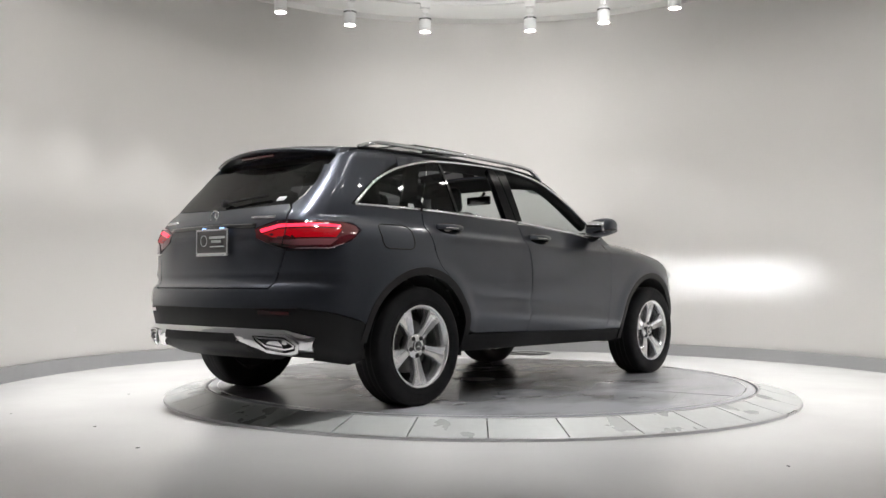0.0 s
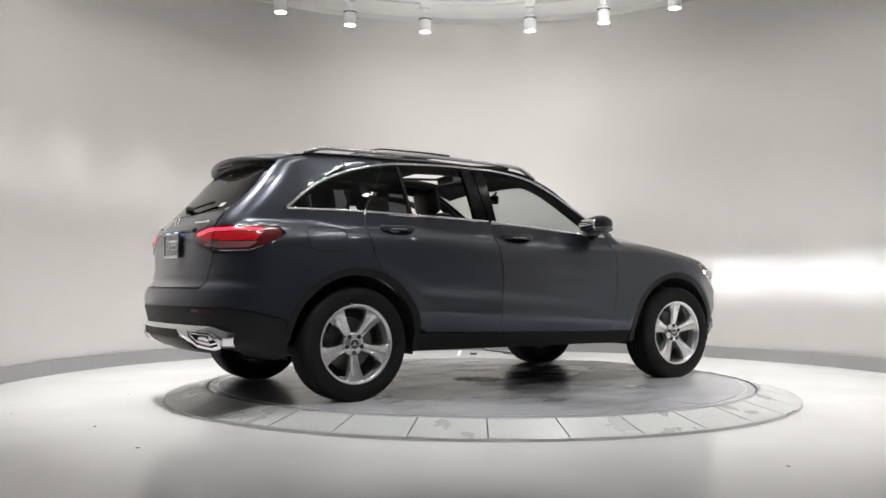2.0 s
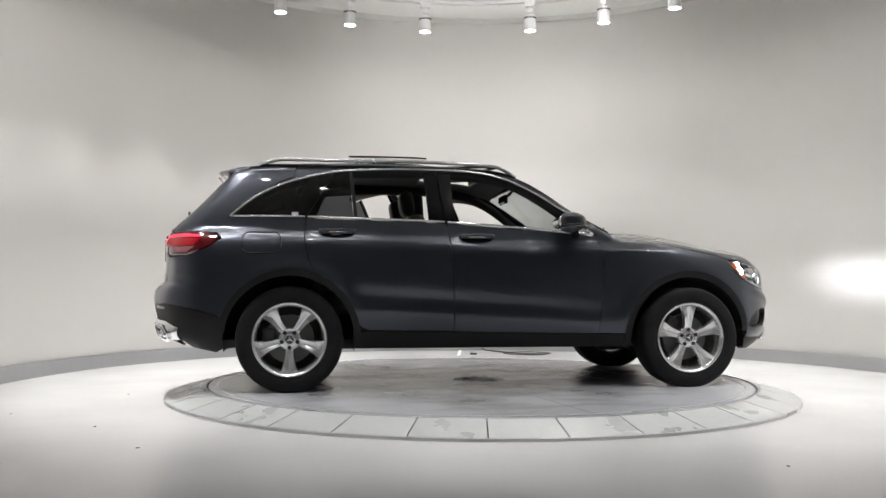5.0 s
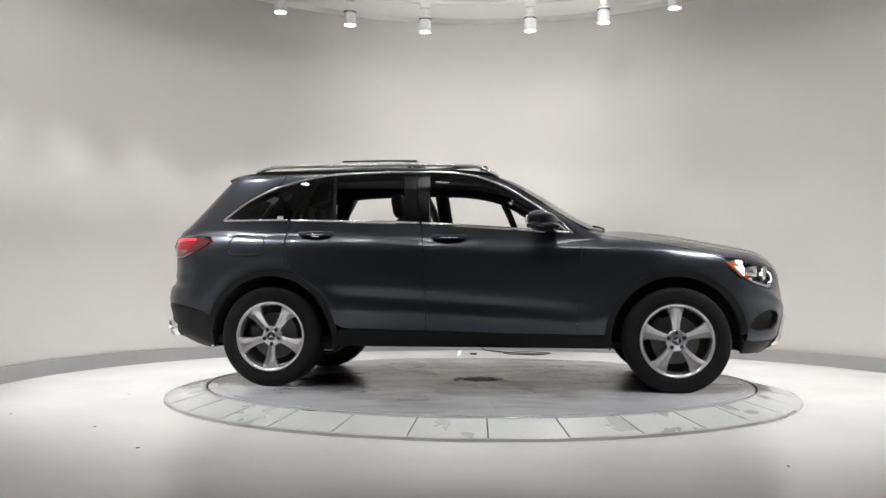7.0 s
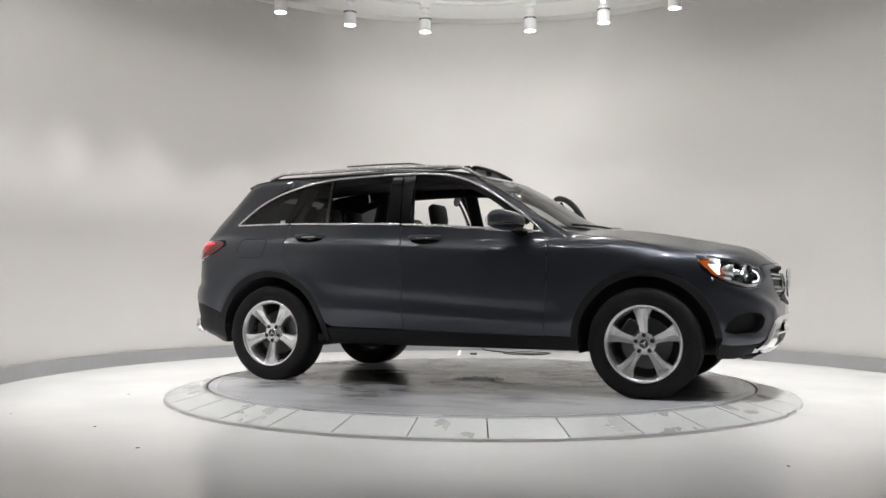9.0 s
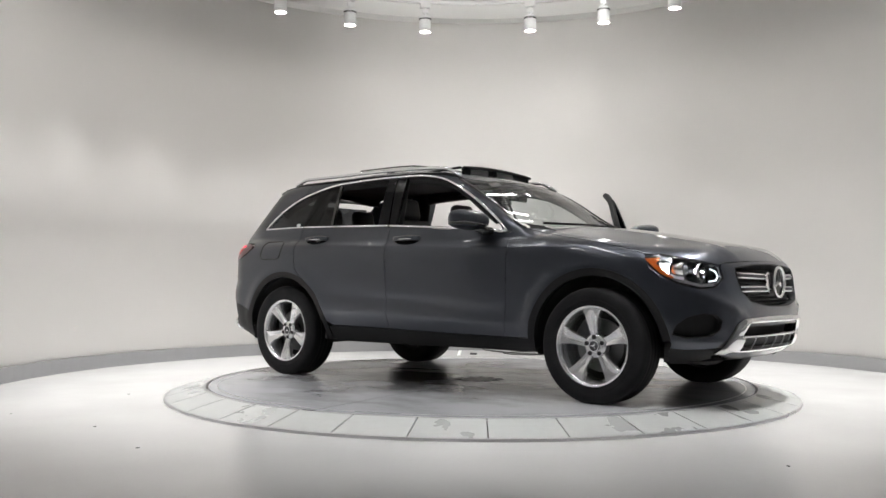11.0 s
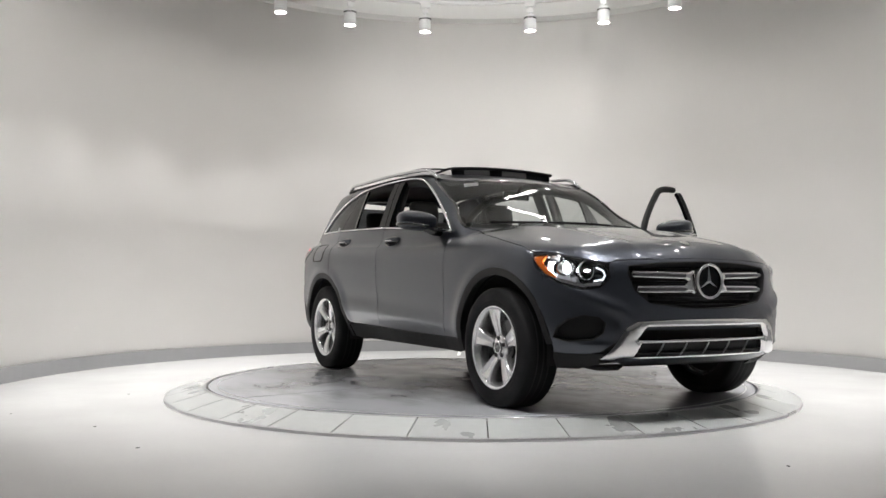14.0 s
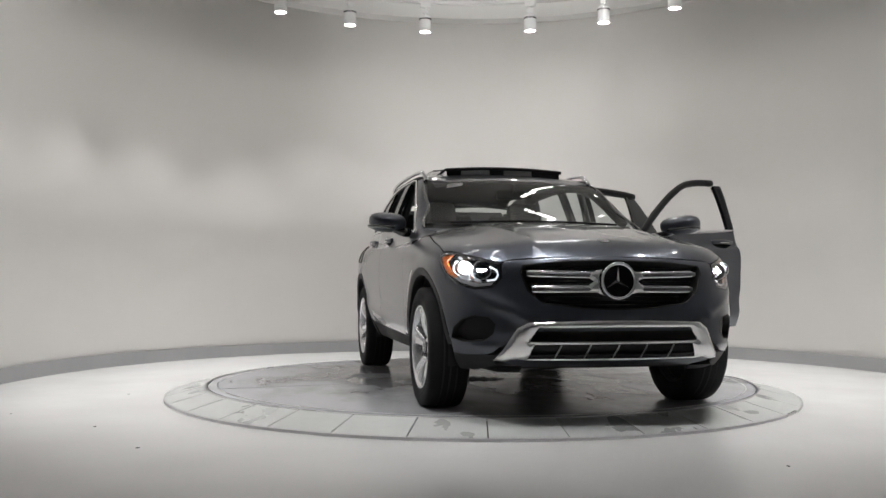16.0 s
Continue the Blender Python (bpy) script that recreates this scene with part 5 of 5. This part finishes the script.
# handle strip and plate on the tailgate
strip("tailgate_strip", car, M_GLOSS, "rear", [(-0.42, 1.07), (-0.2, 1.075), (0.2, 1.075), (0.42, 1.07)], 0.014, 0.004, label="gloss black strip over the plate")
PLATE_Y = -0.06
px0 = float(on_body("rear", [(0, 0.985)])[0][0])
plate = part("dealer_plate", box_bm(px0 - 0.014, px0 - 0.004, -0.155, 0.155, 0.905, 1.06, 0.003), M_GLOSS, car, "black dealer plate with a grey frame")
for y0, y1, z0, z1 in ((-0.16, 0.16, 1.052, 1.064), (-0.16, 0.16, 0.901, 0.922), (-0.16, -0.149, 0.901, 1.064), (0.149, 0.16, 0.901, 1.064)):
    part("plate_frame", box_bm(px0 - 0.019, px0 - 0.006, y0, y1, z0, z1, 0.002), M_SILVER, plate)
for y0, y1, z0, z1 in ((-0.13, 0.03, 1.005, 1.02), (-0.09, 0.01, 0.982, 0.997), (-0.12, 0.02, 0.955, 0.962), (-0.13, 0.13, 0.907, 0.915)):
    part("print_bar", box_bm(px0 - 0.0205 if z0 < 0.92 else px0 - 0.0155, px0 - 0.013, y0, y1, z0, z1), M_TEXT, plate, "plain printed bar")
for y in (-0.09, 0.09):
    part("plate_light", box_bm(px0 - 0.016, px0 - 0.002, y - 0.078, y - 0.042, 1.062, 1.070, 0.002), M_BLUE, car, "small cool white plate light")
r1 = part("print_ring", lathe_bm([(0.030, 0), (0.034, 0), (0.034, 0.002), (0.030, 0.002)], 28, closed=True), M_TEXT, plate)
r1.matrix_basis = pose(px0 - 0.0135, 0.085, 0.995, 90, 0, -90)
plate.location.y = PLATE_Y
e2 = on_body("rear", [(0, 1.135)], 0.006)[0]
em2 = part("emblem_ring", lathe_bm([(0.036, 0.0), (0.042, 0.002), (0.043, 0.008), (0.037, 0.010), (0.034, 0.004)], 32, closed=True), M_CHROME, car, "round chrome emblem", True)
em2.matrix_basis = pose(e2[0], 0, e2[2], 80, 0, -90)
for k in range(3):
    g = star_arm(0.036, 0.008, 0.009)
    bmesh.ops.transform(g, matrix=pose(0, 0, 0.001, 0, 0, 120 * k), verts=g.verts[:])
    part("emblem_arm", g, M_CHROME, em2)
for y0, y1 in ((-0.36, -0.54), (0.42, 0.56)):
    strip("badge_bar", car, M_CHROME, "rear", [(y0, 1.12), (y1, 1.118)], 0.010, 0.002, flat=1.0, label="chrome badge bar")

# underbody and cabin
part("underbody", box_bm(-1.75, 1.9, -0.62, 0.62, 0.275, 0.34, 0.02), M_GAP, car, "black underbody")
part("cabin_floor", box_bm(-2.0, 0.95, -0.80, 0.80, 0.30, 0.36, 0.01), M_LINER, car, "dark carpet")
part("firewall", box_bm(0.86, 0.95, -0.80, 0.80, 0.30, 1.06, 0.02), M_BLACK, car)
part("engine_block", box_bm(0.95, 1.95, -0.55, 0.55, 0.30, 0.82, 0.05), M_GAP, car, "dark engine bay filler")
part("load_cover", box_bm(-2.05, -1.32, -0.68, 0.68, 0.95, 0.98, 0.01), M_LINER, car, "black load cover")
part("axle", tube_bm([(-1.4365, -0.8, 0.33), (-1.4365, 0.8, 0.33)], 0.05, 12), M_GAP, car)
part("axle", tube_bm([(1.4365, -0.8, 0.33), (1.4365, 0.8, 0.33)], 0.05, 12), M_GAP, car)
dash = bmesh.new()
prof = [(0.90, 1.10), (0.72, 1.125), (0.55, 1.10), (0.42, 1.05), (0.40, 0.95), (0.50, 0.75), (0.90, 0.70)]
rows = [[dash.verts.new((x - 0.05 * (abs(y) / 0.75) ** 3, y, z - 0.02 * (abs(y) / 0.75) ** 2)) for x, z in prof] for y in [-0.75 + 1.5 * i / 12 for i in range(13)]]
for a, b in zip(rows, rows[1:]):
    for k in range(len(prof) - 1):
        dash.faces.new((a[k], a[k + 1], b[k + 1], b[k]))
bmesh.ops.recalc_face_normals(dash, faces=dash.faces[:])
part("dashboard", dash, M_BLACK, car, "black dashboard", True)
part("centre_screen", box_bm(0.43, 0.45, -0.10, 0.10, 1.08, 1.20, 0.006), M_GLOSS, car, "freestanding black display")
part("console", box_bm(-0.55, 0.45, -0.12, 0.12, 0.36, 0.72, 0.03), M_BLACK, car, "black centre console")
wheel_ring = part("steering_wheel", lathe_bm([(0.17 + 0.016 * math.cos(a), 0.016 * math.sin(a)) for a in [i * math.pi / 4 for i in range(8)]], 36, closed=True), M_LEATHER, car, "black leather steering wheel", True)
wheel_ring.matrix_basis = pose(0.24, 0.37, 0.99, 0, -65, 0)
part("wheel_boss", box_bm(-0.06, 0.06, -0.15, 0.15, -0.03, 0.01, 0.02), M_BLACK, wheel_ring)
part("rear_view_mirror", box_bm(0.24, 0.27, -0.12, 0.12, 1.39, 1.46, 0.012), M_GLOSS, car, "black interior mirror")
part("mirror_stalk", tube_bm([(0.27, 0, 1.44), (0.33, 0, 1.495)], 0.012, 8), M_BLACK, car)
q = on_body("top", [(0.345, -0.52), (0.345, -0.40), (0.395, -0.42), (0.395, -0.54)], 0.003)
g = bmesh.new()
g.faces.new([g.verts.new(tuple(p)) for p in q])
bmesh.ops.solidify(g, geom=g.faces[:], thickness=0.001)
part("windscreen_sticker", g, M_TEXT, car, "small white sticker on the windscreen")


panel("window_sticker", car, M_TEXT, "right", [(-1.43, 1.216), (-1.385, 1.216), (-1.385, 1.240), (-1.43, 1.240)], offset=0.0, thick=0.003, inset=0, label="small white sticker on the quarter glass")
panel("window_sticker", car, M_TEXT, "rear", [(-0.49, 1.225), (-0.43, 1.225), (-0.43, 1.25), (-0.49, 1.25)], offset=0.001, thick=0.003, inset=0, label="small white sticker on the rear window")


def seat(x, y, wide):
    st = part("seat", box_bm(-0.27, 0.27, -wide / 2, wide / 2, 0.0, 0.18, 0.05), M_LEATHER, car, "black leather seat", True)
    g = box_bm(-0.07, 0.07, -wide / 2 + 0.01, wide / 2 - 0.01, 0.0, 0.64, 0.055)
    for v in g.verts:
        v.co.y *= 1 - 0.25 * max(0, v.co.z - 0.3) / 0.34
    bmesh.ops.transform(g, matrix=pose(-0.26, 0, 0.12, 0, -16, 0), verts=g.verts[:])
    part("backrest", g, M_LEATHER, st, "", True)
    st.matrix_basis = pose(x, y, 0.52)
    return st


def headrest(st, x, y, z, wide=0.26):
    g = box_bm(-0.05, 0.05, -wide / 2, wide / 2, -0.095, 0.095, 0.045)
    bmesh.ops.transform(g, matrix=pose(x, y, z, 0, -10, 0), verts=g.verts[:])
    part("headrest", g, M_LEATHER, st, "", True)
    for dy in (-0.05, 0.05):
        part("post", tube_bm([(x + 0.02, y + dy, z - 0.2), (x, y + dy, z - 0.05)], 0.007, 8), M_CHROME, st)


for y in (-0.37, 0.37):
    st = seat(-0.10, y, 0.52)
    headrest(st, -0.48, 0, 0.82)
bench = seat(-0.95, 0, 1.30)
for y in (-0.40, 0.0, 0.40):
    headrest(bench, -0.48, y, 0.78, 0.24)


# wheels
def road_wheel():
    w = part("wheel", lathe_bm([(0.248, 0.098), (0.254, 0.110), (0.252, 0.117), (0.243, 0.115), (0.231, 0.101), (0.222, 0.06), (0.216, -0.08), (0.245, -0.10)], 64, axis="Y"), M_SILVER, None, "black tyre on a five-spoke silver alloy wheel", True)
    R = 0.364
    tyre = part("tyre", lathe_bm([(0.245, -0.10), (0.262, -0.112), (0.30, -0.121), (0.338, -0.119), (0.356, -0.109), (R, -0.090), (R, 0.090), (0.356, 0.109), (0.338, 0.119), (0.30, 0.121), (0.262, 0.112), (0.245, 0.10)], 72, axis="Y"), M_TYRE, w, "", True)
    for k in range(3):
        part("tread_groove", lathe_bm([(R + 0.0008, -0.045 + 0.04 * k), (R + 0.0008, -0.035 + 0.04 * k), (R - 0.004, -0.035 + 0.04 * k), (R - 0.004, -0.045 + 0.04 * k)], 60, axis="Y", closed=True), M_GAP, w)
    part("sidewall_band", lathe_bm([(0.283, 0.1185), (0.287, 0.1215), (0.291, 0.1195)], 60, axis="Y"), M_TYRE, w, "", True)
    # black disc set behind the spokes in place of the shade in there
    part("barrel_shadow", lathe_bm([(0.0, -0.045), (0.214, -0.05)], 40, axis="Y"), M_GAP, w, "black disc standing in for the shade inside the wheel")
    part("brake_disc", lathe_bm([(0.075, 0.0), (0.165, 0.0), (0.168, -0.02), (0.075, -0.02)], 40, axis="Y", closed=True), M_DISK, w, "steel brake disc")
    g = box_bm(0.09, 0.185, -0.03, 0.018, -0.075, 0.075, 0.015)
    part("caliper", g, M_RIMDARK, w)
    for k in range(5):
        g = bmesh.new()
        rows = []
        for i in range(13):
            t = i / 12
            r = 0.050 + (0.242 - 0.050) * t
            half = 0.027 + 0.010 * t + 0.040 * t ** 3
            y = 0.078 + 0.028 * math.sin(t * 1.9) - 0.012 * (1 - t) ** 2
            dip = 0.012 * math.sin(math.pi * min(1, t * 1.05))
            sec = [(-1.0, -0.045), (-1.0, -0.010), (-0.86, 0.0), (-0.45, -0.001 - dip * 0.35), (-0.12, -dip), (0.12, -dip), (0.45, -0.001 - dip * 0.35), (0.86, 0.0), (1.0, -0.010), (1.0, -0.045)]
            rows.append([g.verts.new((r, y + dy, half * u)) for u, dy in sec])
        for a, b in zip(rows, rows[1:]):
            for j in range(len(a) - 1):
                g.faces.new((a[j], a[j + 1], b[j + 1], b[j]))
        bmesh.ops.recalc_face_normals(g, faces=g.faces[:])
        bmesh.ops.transform(g, matrix=pose(0, 0, 0, 0, 90 + 72 * k, 0), verts=g.verts[:])
        part("spoke", g, M_SILVER, w, "silver grooved spoke")
    part("hub", lathe_bm([(0.0, 0.078), (0.052, 0.078), (0.072, 0.073), (0.078, 0.06), (0.078, 0.02)], 40, axis="Y"), M_SILVER, w, "", True)
    cap = part("cap", lathe_bm([(0.0, 0.088), (0.030, 0.088), (0.036, 0.084), (0.036, 0.07)], 32, axis="Y"), M_RIMDARK, w, "dark centre cap with a silver mark", True)
    part("cap_ring", lathe_bm([(0.029, 0.087), (0.033, 0.090), (0.036, 0.086)], 32, axis="Y"), M_CHROME, w, "", True)
    for k in range(3):
        g = star_arm(0.029, 0.006, 0.004)
        bmesh.ops.transform(g, matrix=pose(0, 0.0885, 0, -90, 0, 0) @ pose(0, 0, 0, 0, 0, 120 * k + 180), verts=g.verts[:])
        part("cap_arm", g, M_CHROME, w)
    for k in range(5):
        a = radians(90 + 36 + 72 * k)
        g = lathe_bm([(0.0, 0.0805), (0.0125, 0.0805), (0.0135, 0.0815), (0.0135, 0.06)], 14, axis="Y")
        bmesh.ops.transform(g, matrix=pose(0.056 * math.cos(a), 0, 0.056 * math.sin(a)), verts=g.verts[:])
        part("wheel_bolt", g, M_GAP, w, "dark wheel bolt hole")
    return w


first_wheel = road_wheel()
SPIN = {(1, -1): -34, (-1, -1): 0, (1, 1): 20, (-1, 1): 50}
for (fx, s), spin in SPIN.items():
    w = first_wheel if (fx, s) == (1, -1) else copy_thing(first_wheel, Matrix.Identity(4))
    w.parent = car
    w.matrix_basis = pose(fx * WHEEL_X, s * (0.822 if fx > 0 else 0.802), WHEEL_Z + (0.002 if fx > 0 else 0.006)) @ pose(0, 0, 0, 0, 0, 0 if s > 0 else 180) @ pose(0, 0, 0, 0, spin, 0)

# ---- movement ----
TURN = ((0.0, 51.18), (0.5, 47.3), (1.0, 43.39), (1.5, 39.41), (2.0, 35.44), (2.5, 31.46), (3.0, 27.44), (3.5, 23.36), (4.0, 19.31), (6.5, -0.89), (7.0, -4.94), (7.5, -9.02), (8.0, -13.12), (8.5, -17.18),
        (9.0, -21.16), (11.5, -40.32), (12.0, -43.95), (12.5, -47.69), (13.0, -51.54), (13.5, -55.45), (14.0, -59.19), (14.5, -62.95), (15.0, -66.91), (15.5, -71.05), (16.0, -75.32))
CAR_AT = (-0.0143, 0.1934)     # the car's middle on the disc


def motions():
    """The disc turns steadily and carries the car."""
    walk(turntable, [(t, pose(0, 0, 0, 0, 0, a)) for t, a in TURN])
    walk(car, [(t, pose(0, 0, 0, 0, 0, a) @ pose(CAR_AT[0], CAR_AT[1], DISC_Z)) for t, a in TURN])


motions()
